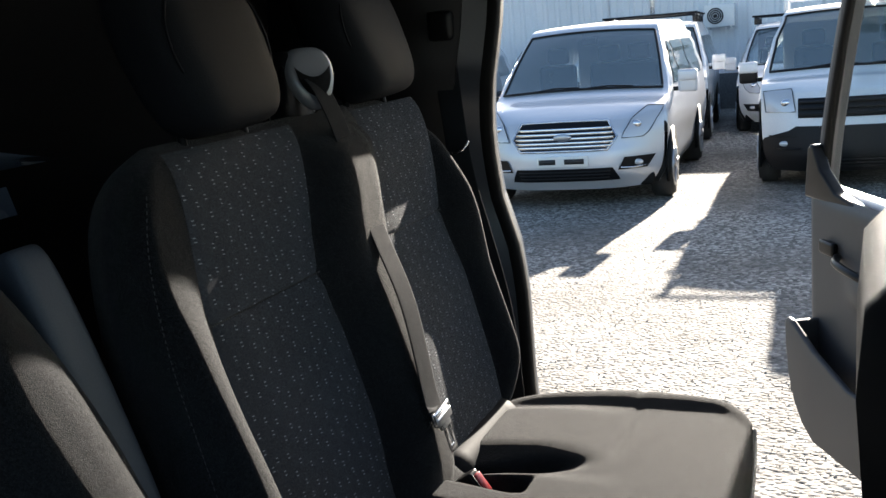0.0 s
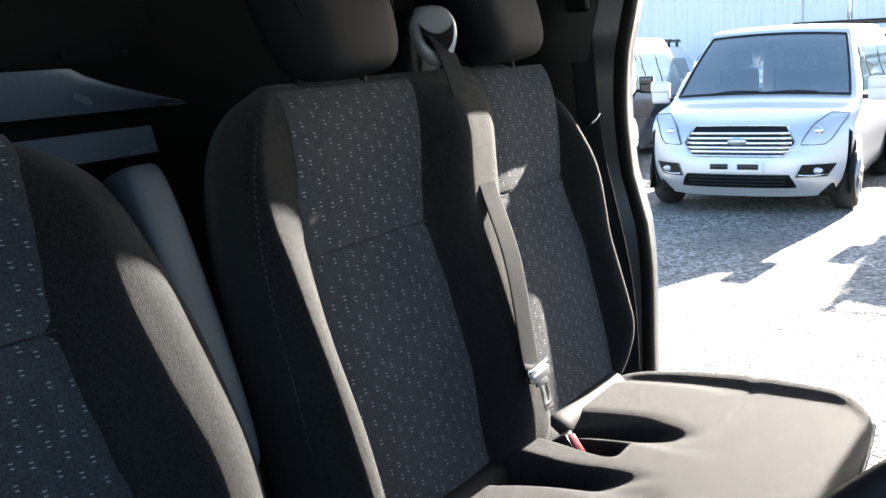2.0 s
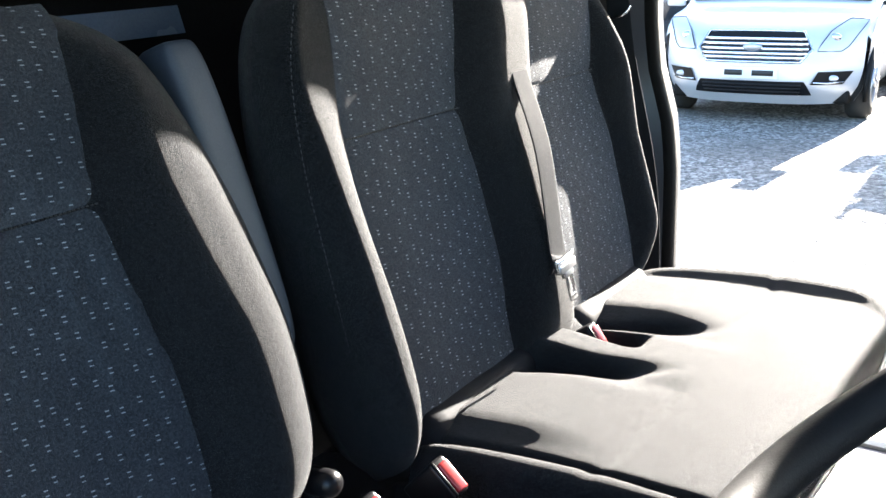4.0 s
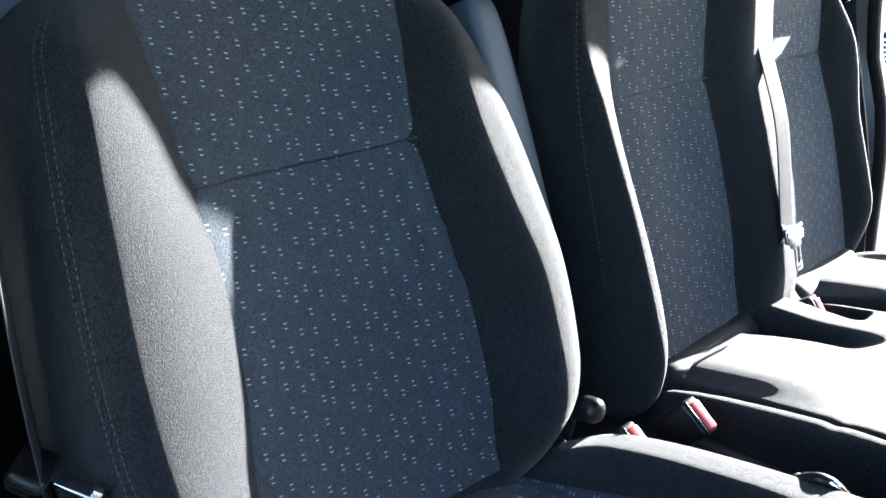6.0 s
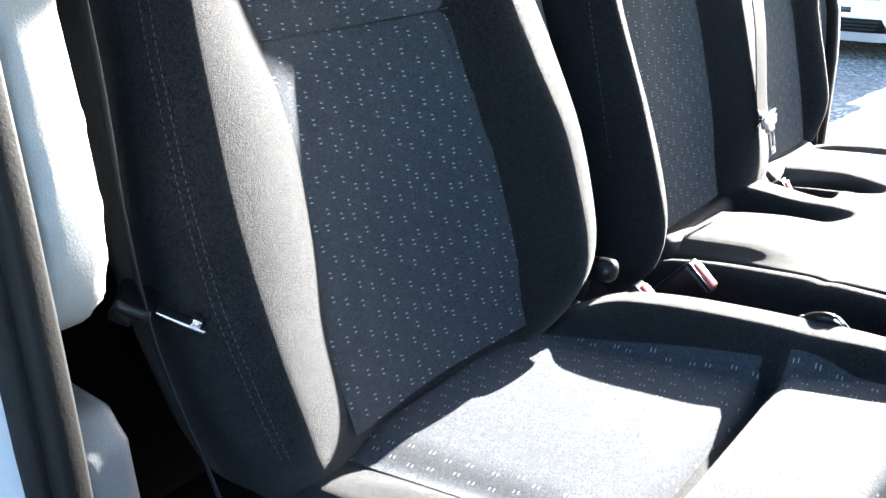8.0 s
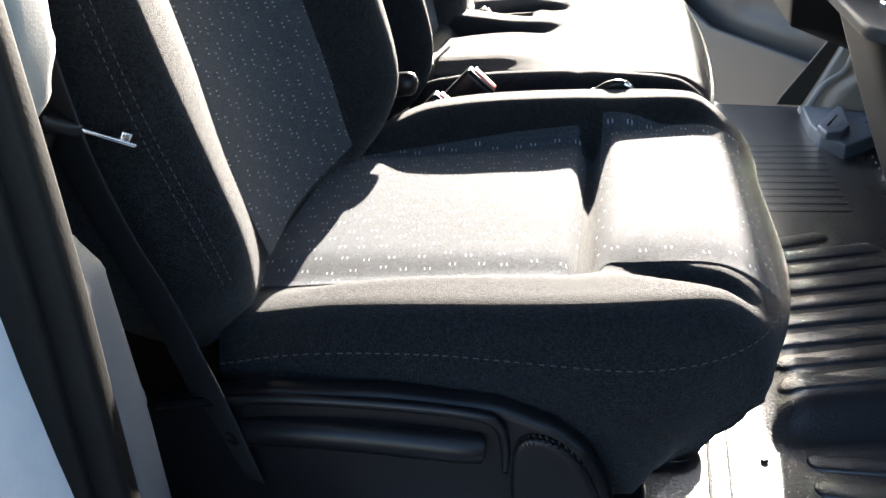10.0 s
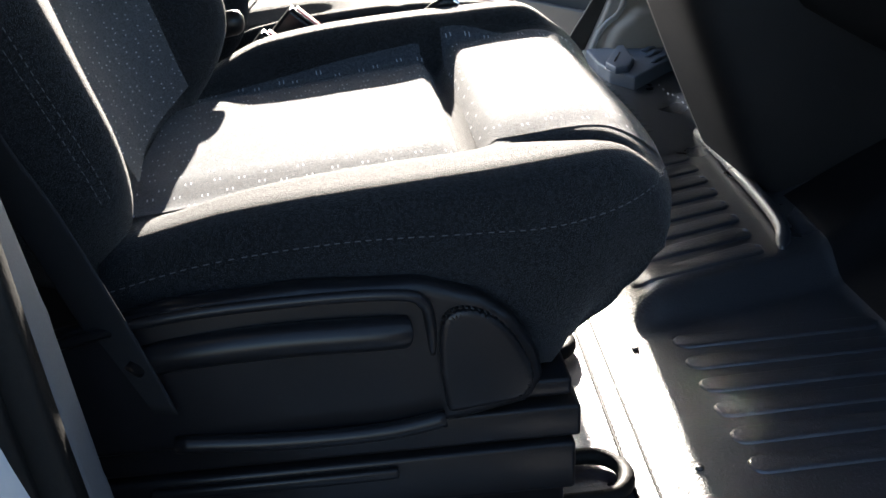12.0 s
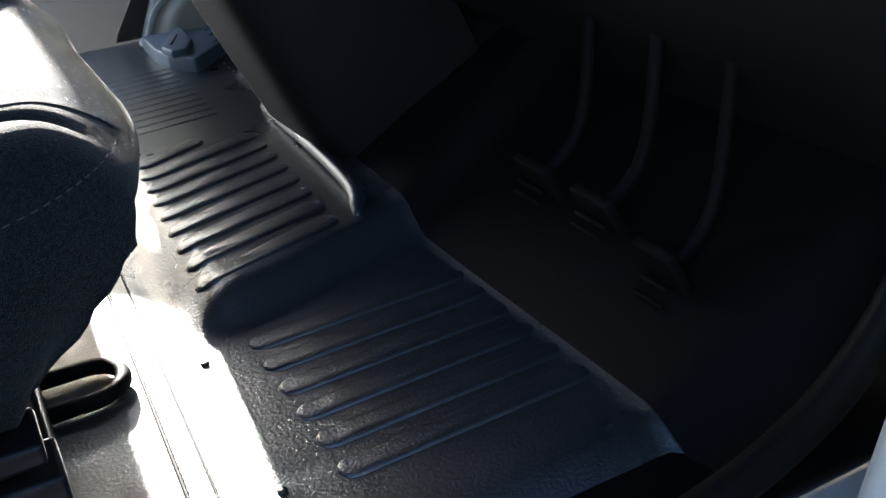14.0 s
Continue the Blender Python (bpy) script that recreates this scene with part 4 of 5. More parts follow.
slab([(0.04, 0.80), (0.04, 0.90), (0.12, 0.915), (0.38, 0.905), (0.42, 0.88), (0.36, 0.80)], 0.02, "y", 0.008, bm, (0, 0.395, 0))
part("side_cover", bm, VINYL, bench)

def headrest(y, ahead, deep):
    h = thing("headrest", "black vinyl headrest on the bench back", "headrest", "bench headrests")
    bm = bmesh.new()

    def at(i, j):
        a, b = 2 * math.pi * i / 36, math.pi * (j / 22 - 0.5)
        e = lambda v, p: math.copysign(abs(v) ** p, v)
        cy, cn, cz = e(math.cos(a), 0.5) * e(math.cos(b), 0.35), e(math.sin(a), 0.6) * e(math.cos(b), 0.45), e(math.sin(b), 0.55)
        w = 0.108 - 0.014 * max(0, -cz)
        z = 0.105 * cz
        return bench_point(y + w * cy, 0.735 + z, ahead + deep * cn - 0.012 * cz)
    grid(bm, at, range(36), range(23), loop=True)
    bmesh.ops.remove_doubles(bm, verts=bm.verts, dist=0.0006)
    part("pad", bm, HEADPAD, h)
    bm = bmesh.new()
    tube([bench_point(y + 0.100 * math.sin(q), 0.735 + 0.09 * math.cos(q), 0.028) for q in steps(0, 2 * math.pi, 40)[:-1]], 0.0018, 5, bm, closed=True)
    part("piping", bm, HEADPAD, h)
    for d in (-0.065, 0.065):
        bm = bmesh.new()
        tube([bench_point(y + d, 0.58, -0.03), bench_point(y + d, 0.66, -0.025)], 0.0055, 10, bm)
        part("post", bm, BLACK, h, "black headrest post")
    return h


headrest(0.604, -0.012, 0.052)
headrest(1.022, -0.010, 0.054)

# middle belt: guide, strap, buckle tongue
guide = thing("belt_guide", "glossy grey belt guide bezel on the bench top", "belt guide")
gc = bench_point(0.832, 0.690, -0.004)


def shield(u):
    """The guide's outline, u once round: broad and flat above, narrow below."""
    c, q = math.cos(u), math.sin(u)
    wide = 0.039 if q > 0 else 0.039 - 0.016 * q * q
    return math.copysign(abs(c) ** 0.7, c) * wide, q * (0.034 if q > 0 else 0.056)


def on_guide(y, z, out=0.0):
    o = 0.016 + out - 3.0 * y * y - 0.25 * z
    return gc + Vector((0.85 * o + 0.53 * y, 0.85 * y - 0.53 * o, z))


bm = bmesh.new()
us = steps(0, 2 * math.pi, 40)[:-1]
rows = grid(bm, lambda u, v: on_guide(*(k * (1.0, 0.96, 0.80, 0.5, 0.02)[v] for k in shield(u)), (-0.012, 0.0, 0.005, 0.004, 0.004)[v]), us, range(5), loop=True)
bm.faces.new(rows[-1])
part("cover", bm, GLOSS, guide, "glossy grey shield-shaped cover")
bm = bmesh.new()
grid(bm, lambda u, v: on_guide(0.029 * u, (0.016 * u * u - 0.008) * (1 - v) + (0.010 - 0.046 * max(0.0, 1 - u * u) ** 0.5) * v, 0.0068), steps(-1, 1, 16), steps(0, 1, 4))
part("slot", bm, NEARBLACK, guide, "dark crescent belt slot")
bm = box((0.05, 0.075, 0.12), tuple(gc + Vector((-0.03, 0, -0.03))), 0.02, 3)
part("housing", bm, BLACK, guide)

belt = thing("middle_belt", "grey webbing seat belt hanging over the bench with its tongue", "seat belt")
way = spline([gc + Vector((0.014, -0.010, -0.012)), gc + Vector((0.030, -0.012, -0.032)), bench_point(0.820, 0.60, 0.026), bench_point(0.813, 0.52, 0.036), bench_point(0.807, 0.44, 0.050), bench_point(0.801, 0.33, 0.066), Vector((0.062, 0.797, 1.10)), Vector((0.070, 0.794, 1.078))], 8)
bm = tube(way, 0.01, 12, None, flat=(0.047, 0.0018), up=(0.9, 0, 0.3))
part("strap", bm, WEB, belt)
bm = tube(spline([(0.068, 0.795, 1.075), (0.055, 0.80, 1.03), (0.045, 0.81, 0.98), (0.05, 0.82, 0.945)], 6), 0.01, 10, None, flat=(0.047, 0.002), up=(0.9, 0, 0.3))
part("lower_strap", bm, BLACK, belt)
tg = pose(0.078, 0.795, 1.072, 0, -12, 0) @ pose(0, 0, 0, 4, 0, 0)


def tpart(nm, pieces, mt, label=""):
    b = bmesh.new()
    for size, at, bev in pieces:
        box(size, at, bev, 2, None, b)
    bmesh.ops.transform(b, matrix=tg, verts=b.verts)
    part(nm, b, mt, belt, label)


tpart("tongue_bar", [((0.008, 0.054, 0.007), (0, 0, 0.010), 0.003), ((0.006, 0.006, 0.020), (0, -0.026, 0.004), 0.002), ((0.006, 0.006, 0.020), (0, 0.026, 0.004), 0.002)], CHROME)
tpart("tongue_grip", [((0.009, 0.050, 0.014), (0.001, 0, -0.002), 0.003), ((0.007, 0.030, 0.012), (0.001, 0, -0.012), 0.003)], STEEL, "bright steel tongue bracket")
tpart("tongue", [((0.003, 0.006, 0.042), (0.002, -0.008, -0.030), 0.001), ((0.003, 0.006, 0.042), (0.002, 0.008, -0.030), 0.001), ((0.003, 0.021, 0.010), (0.002, 0, -0.050), 0.001), ((0.003, 0.030, 0.010), (0.002, 0, -0.012), 0.001)], CHROME, "bright steel tongue")


# buckles between the seats
def buckle(x, y, z, lean, label):
    b = thing("buckle", label, "belt buckle", "belt buckles", pose(x, y, z, 8, lean, 0))
    part("body", box((0.048, 0.024, 0.070), (0, 0, -0.036), 0.005, 3), BLACK, b)
    part("button", box((0.038, 0.015, 0.006), (0.002, 0.001, 0.001), 0.002, 2), RED, b, "red press button")
    part("slot_edge", box((0.044, 0.003, 0.005), (0, -0.0105, 0.001), 0.001, 1), BLACK, b)
    part("stalk", box((0.022, 0.008, 0.10), (0, 0, -0.12), 0.002), BLACK, b)
    return b


buckle(0.160, 0.352, 0.972, 42, "black buckle with a red button beside the bench")
buckle(0.128, 0.268, 0.962, 40, "black buckle with a red button beside the driver's seat")
buckle(0.115, 0.835, 0.950, 55, "black buckle with a red button in the bench pocket")
knob = thing("lever_knob", "black lever with a shiny round knob between the seats", "lever")
bm = bmesh.new()
tube([(0.092, 0.244, 0.994), (0.088, 0.244, 0.994), (0.082, 0.2445, 0.993), (0.052, 0.248, 0.988), (0.045, 0.249, 0.987)], [0.006, 0.0125, 0.0150, 0.0160, 0.013], 24, bm)
part("knob", bm, BLACK, knob, "shiny rounded cap")
part("stem", tube([(0.05, 0.250, 0.985), (0.02, 0.262, 0.90), (0.01, 0.29, 0.62)], 0.009, 8), NEARBLACK, knob)


brake = thing("hand_lever", "black hand lever with a bright edge rising between the seats", "lever")
part("stem", tube(spline([(0.20, 0.325, 0.60), (0.24, 0.315, 0.78), (0.285, 0.290, 0.93), (0.312, 0.268, 0.983)], 6), 0.0085, 10), BLACK, brake)
part("grip", tube(spline([(0.310, 0.269, 0.981), (0.325, 0.260, 0.994), (0.338, 0.258, 0.998), (0.349, 0.262, 0.993), (0.357, 0.268, 0.981)], 6), 0.0065, 10), BLACK, brake, "glossy black grip")
part("release", tube([(0.345, 0.256, 1.001), (0.360, 0.266, 0.986)], 0.0038, 8), CHROME, brake, "bright release edge")


# side belts on the door pillars
def side_belt(name, label, pts, hook, up, web=WEB):
    b = thing(name, label, "seat belt", "pillar belts")
    part("strap", tube(spline(pts, 8), 0.01, 12, None, flat=(0.047, 0.0018), up=up), web, b)
    return b


pb = side_belt("passenger_belt", "black webbing belt running down the door pillar", [(-0.095, 1.330, 1.63), (-0.085, 1.330, 1.45), (-0.072, 1.335, 1.32), (-0.02, 1.335, 1.08), (0.0, 1.325, 0.86)], None, (0, 1, 0))
part("anchor", box((0.05, 0.03, 0.055), (-0.095, 1.335, 1.62), 0.01, 3), BLACK, pb, "black upper anchor")
bm = tube(spline([(-0.125, 1.325, 1.368), (-0.105, 1.322, 1.385), (-0.085, 1.322, 1.380), (-0.066, 1.322, 1.388), (-0.06, 1.335, 1.402)], 6), 0.003, 8)
part("tongue", bm, CHROME, pb, "bright wire tongue")
db = side_belt("driver_belt", "black webbing belt with a hanging tongue beside the driver's seat", [(-0.10, -0.34, 1.64), (-0.082, -0.336, 1.434), (-0.077, -0.335, 1.37), (-0.067, -0.335, 1.30), (-0.058, -0.335, 1.20), (-0.047, -0.335, 1.135), (-0.037, -0.334, 1.09), (-0.019, -0.328, 1.03), (0.0, -0.322, 0.98), (0.026, -0.313, 0.892), (0.047, -0.305, 0.81)], None, (0.49, 0.87, 0), WEB)
tm = look((-0.046, -0.335, 1.124), (-0.011, -0.300, 1.097)) @ pose(0, 0, 0, -90, 0, 0)


def tongue_piece(name, size, at, bevel, material, label=""):
    b = box(size, at, bevel, 2)
    bmesh.ops.transform(b, matrix=tm, verts=b.verts)
    part(name, b, material, db, label)


tongue_piece("tongue_grip", (0.050, 0.030, 0.012), (0, -0.006, 0), 0.005, BLACK, "black tongue grip")
tongue_piece("tongue_slot", (0.016, 0.020, 0.016), (0.0, -0.010, -0.014), 0.004, BLACK)
tongue_piece("tongue", (0.018, 0.042, 0.0030), (0, 0.033, 0), 0.001, CHROME, "bright steel tongue")
tongue_piece("tongue_hook", (0.016, 0.008, 0.007), (0, 0.045, 0.004), 0.001, CHROME)

# steering wheel and pedals
wheel = thing("steering_wheel", "black leather steering wheel with a spoked hub", "steering wheel")
wm = pose(0.71, 0.03, 1.32, 0, -35, 0)
ring = [wm @ Vector((0.19 * math.cos(q), 0.19 * math.sin(q), 0)) for q in steps(0, 2 * math.pi, 64)[:-1]]
part("rim", tube(ring, 0.0155, 14, None, closed=True), MATT, wheel)
bm = box((0.13, 0.15, 0.05), (0, 0, -0.035), 0.022, 3)
bmesh.ops.transform(bm, matrix=wm, verts=bm.verts)
part("hub", bm, BLACK, wheel)
for q in (0, 120, 240):
    a = radians(q + 90)
    bm = tube([wm @ Vector((0.05 * math.cos(a), 0.05 * math.sin(a), -0.035)), wm @ Vector((0.185 * math.cos(a), 0.185 * math.sin(a), -0.004))], 0.01, 8, None, flat=(0.035, 0.012), up=(0, 0, 1))
    part("spoke", bm, BLACK, wheel)
bm = tube([wm @ Vector((0, 0, -0.05)), wm @ Vector((0, 0, -0.28))], 0.045, 14)
part("column", bm, MATT, wheel)


def pedal(x, y, z, w, h, label):
    p = thing("pedal", label, "pedal", "foot pedals")
    part("pad", box((0.014, w, h), (x, y, z), 0.005, 3, pose(0, 0, 0, 0, -28, 0)), NEARBLACK, p)
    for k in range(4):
        part("tread", box((0.006, w * 0.8, 0.006), (x - 0.010 + (k - 1.5) * h * 0.11, y, z + (k - 1.5) * h * 0.21), 0.002, 1, pose(0, 0, 0, 0, -28, 0)), NEARBLACK, p)
    part("arm", tube(spline([(x + 0.006, y, z), (x + 0.06, y, z + 0.06), (x + 0.08, y, z + 0.25)], 5), 0.008, 8), NEARBLACK, p)


pedal(0.96, -0.155, 0.665, 0.055, 0.075, "black rubber accelerator pedal")
pedal(0.95, -0.060, 0.70, 0.065, 0.055, "black rubber brake pedal")
pedal(0.95, 0.055, 0.70, 0.065, 0.055, "black rubber clutch pedal")

# passenger door, swung open
door_m = Matrix.Translation((1.0, 1.475, 0)) @ pose(0, 0, 0, 0, 0, 119.5)     # local x runs from the hinge to the latch edge, +y faces the cab
door = tagged(thing("door_passenger", "open passenger door with grey plastic lining", "van door", "", door_m), "", "", "", "")


def dpart(name, bm, m, label="", smooth=True):
    ob = part(name, bm, m, door, label, smooth)
    return ob


LEN = 0.965
bm = bmesh.new()
slab([(0.0, 0.42), (LEN - 0.03, 0.42), (LEN, 0.50), (LEN, 1.11), (LEN - 0.02, 1.135), (0.0, 1.11)], 0.05, "y", 0.012, bm, (0, -0.05, 0))
dpart("outer_panel", bm, WHITE, "white painted outer panel")
bm = bmesh.new()


def card(u, v):
    x = 0.03 + (LEN - 0.045) * u
    z = 0.46 + 0.665 * v
    x -= 0.05 * (1 - smooth01(v / 0.25)) * u ** 6
    n = 0.03 + 0.02 * math.sin(math.pi * min(u * 1.0, 1)) * smooth01(v * 4)
    n += 0.035 * hump(v, 0.60, 0.68, 0.72, 0.80) * hump(u, 0.15, 0.3, 0.6, 0.8)
    n -= 0.028 * max(0, (abs(2 * u - 1) - 0.94) / 0.06) ** 2 + 0.02 * max(0, (abs(2 * v - 1) - 0.92) / 0.08) ** 2
    n -= 0.022 * hump(u, 0.25, 0.32, 0.55, 0.62) * hump(v, 0.40, 0.47, 0.56, 0.62)
    return (x, n, z)


grid(bm, card, steps(0, 1, 50), steps(0, 1, 44))
dpart("lining", bm, GREY, "grey moulded plastic lining")
bm = bmesh.new()
slab([(0.16, 0.50), (LEN - 0.20, 0.50), (LEN - 0.14, 0.53), (LEN - 0.095, 0.58), (LEN - 0.065, 0.65), (LEN - 0.052, 0.73), (LEN - 0.050, 0.785), (LEN - 0.060, 0.798), (LEN - 0.085, 0.795), (LEN - 0.20, 0.745), (0.60, 0.70), (0.16, 0.70)], 0.018, "y", 0.007, bm, (0, 0.095, 0), 3)
dpart("bin_front", bm, GREY, "grey door bin")
bm = box((0.02, 0.075, 0.20), (LEN - 0.072, 0.068, 0.690), 0.006)
dpart("bin_end", bm, GREY)
bm = box((0.60, 0.075, 0.015), (0.46, 0.068, 0.51), 0.004)
dpart("bin_floor", bm, GREY)
bm = tube(spline([(0.55, 0.05, 0.96), (0.60, 0.085, 0.975), (0.70, 0.085, 0.985), (0.76, 0.05, 0.985)], 6), 0.010, 10)
dpart("pull_handle", bm, BLACK, "black pull handle")
bm = box((0.07, 0.018, 0.035), (0.80, 0.052, 1.0), 0.008, 3)
dpart("latch_lever", bm, BLACK, "black latch lever")
frame_pts = spline([(LEN - 0.02, -0.02, 1.10), (LEN - 0.055, -0.025, 1.32), (LEN - 0.135, -0.03, 1.60), (LEN - 0.20, -0.035, 1.74), (LEN - 0.29, -0.035, 1.80), (0.45, -0.03, 1.76), (0.22, -0.025, 1.55), (0.02, -0.02, 1.14)], 8)
bm = tube(frame_pts, 0.02, 10, None, flat=(0.036, 0.05), up=(0, 1, 0))
dpart("window_frame", bm, GREY, "dark grey inner window frame")
bm = tube([Vector((p.x * 0.955 + 0.02, p.y + 0.02, 1.09 + (p.z - 1.09) * 0.965)) for p in frame_pts], 0.012, 8)
dpart("window_seal", bm, RUBBER, "black window seal")
bm = bmesh.new()
slab([(0.06, 1.11), (LEN - 0.05, 1.11), (LEN - 0.155, 1.60), (LEN - 0.25, 1.75), (0.46, 1.74), (0.24, 1.53)], 0.004, "y", 0, bm, (0, -0.02, 0))
w = dpart("pane", bm, CLEAR, "clear window pane", False)
w.visible_shadow = False
bm = bmesh.new()
slab([(LEN - 0.34, 1.105), (LEN - 0.004, 1.105), (LEN - 0.022, 1.235), (LEN - 0.036, 1.246), (LEN - 0.052, 1.240), (LEN - 0.085, 1.185), (LEN - 0.16, 1.135)], 0.034, "y", 0.008, bm, (0, 0.0, 0), 3)
dpart("corner_cover", bm, BLACK, "black corner cover")

# the driver's door, swung open behind the camera: unseen, added to block sky light
mirrored = Matrix.Diagonal((1, -1, 1, 1))
driver_door = copy_thing(door, Matrix.Translation((1.02, -0.60, 0)) @ pose(0, 0, 0, 0, 0, -136) @ mirrored)
driver_door.name = "door_driver"
tagged(driver_door, "unseen open driver's door, added to block sky light from the cab", "van door")

# ---- the yard: parked vans, wall, fittings ----
def window_material():
    m = bpy.data.materials.new("window_glass")
    m.use_nodes = True
    nt = m.node_tree
    nt.nodes.remove(nt.nodes["Principled BSDF"])
    clear, gloss, mix, fres = (nt.nodes.new(k) for k in ("ShaderNodeBsdfTransparent", "ShaderNodeBsdfGlossy", "ShaderNodeMixShader", "ShaderNodeFresnel"))
    clear.inputs[0].default_value = (0.62, 0.74, 0.76, 1)
    gloss.inputs["Roughness"].default_value = 0.03
    fres.inputs["IOR"].default_value = 2.4
    nt.links.new(fres.outputs[0], mix.inputs[0])
    # blue-grey diffuse layer stands in for sky reflected by the glass
    sheen_mix, sheen_tint = nt.nodes.new("ShaderNodeMixShader"), nt.nodes.new("ShaderNodeBsdfDiffuse")
    sheen_tint.inputs[0].default_value = (0.30, 0.42, 0.46, 1)
    sheen_mix.inputs[0].default_value = 0.28
    nt.links.new(clear.outputs[0], sheen_mix.inputs[1])
    nt.links.new(sheen_tint.outputs[0], sheen_mix.inputs[2])
    nt.links.new(sheen_mix.outputs[0], mix.inputs[1])
    nt.links.new(gloss.outputs[0], mix.inputs[2])
    nt.links.new(mix.outputs[0], nt.nodes["Material Output"].inputs[0])
    return m


WINDOW = window_material()


def along(table, t):
    """Catmull-Rom through rows of numbers at t = 0, 1, 2 ..."""
    i = min(max(int(t), 0), len(table) - 2)
    f = t - i
    p = [table[min(max(k, 0), len(table) - 1)] for k in (i - 1, i, i + 1, i + 2)]
    return [0.5 * (2 * b + (c - a) * f + (2 * a - 5 * b + 4 * c - d) * f * f + (3 * b - a - 3 * c + d) * f ** 3) for a, b, c, d in zip(*p)]


FRONTS = {   # depth, height, half width, how far the edges sweep back
    "people_van": [(0.16, 0.20, 0.80, 0.30), (0.02, 0.36, 0.90, 0.42), (0.0, 0.52, 0.94, 0.44), (0.03, 0.68, 0.95, 0.42), (0.12, 0.88, 0.95, 0.36), (0.45, 1.03, 0.96, 0.12), (0.92, 1.16, 0.93, 0.14), (1.35, 1.50, 0.85, 0.12), (1.75, 1.80, 0.76, 0.10), (2.1, 1.93, 0.72, 0.02), (3.4, 1.96, 0.72, 0.0), (4.75, 1.93, 0.72, 0.0), (4.95, 1.6, 0.74, 0.0)],
    "work_van": [(0.14, 0.20, 0.84, 0.26), (0.0, 0.36, 0.92, 0.36), (0.0, 0.56, 0.95, 0.36), (0.05, 0.80, 0.96, 0.33), (0.14, 1.00, 0.96, 0.26), (0.40, 1.13, 0.96, 0.10), (0.70, 1.22, 0.94, 0.12), (1.08, 1.56, 0.87, 0.10), (1.42, 1.84, 0.79, 0.08), (1.8, 1.94, 0.75, 0.02), (3.4, 1.97, 0.75, 0.0), (4.8, 1.95, 0.75, 0.0), (5.0, 1.6, 0.77, 0.0)],
}


def side_w(z):
    return lerp([(0.15, 0.86), (0.40, 0.955), (0.80, 0.985), (1.10, 0.975), (1.25, 0.95), (1.55, 0.87), (1.85, 0.765), (1.95, 0.72)], z)


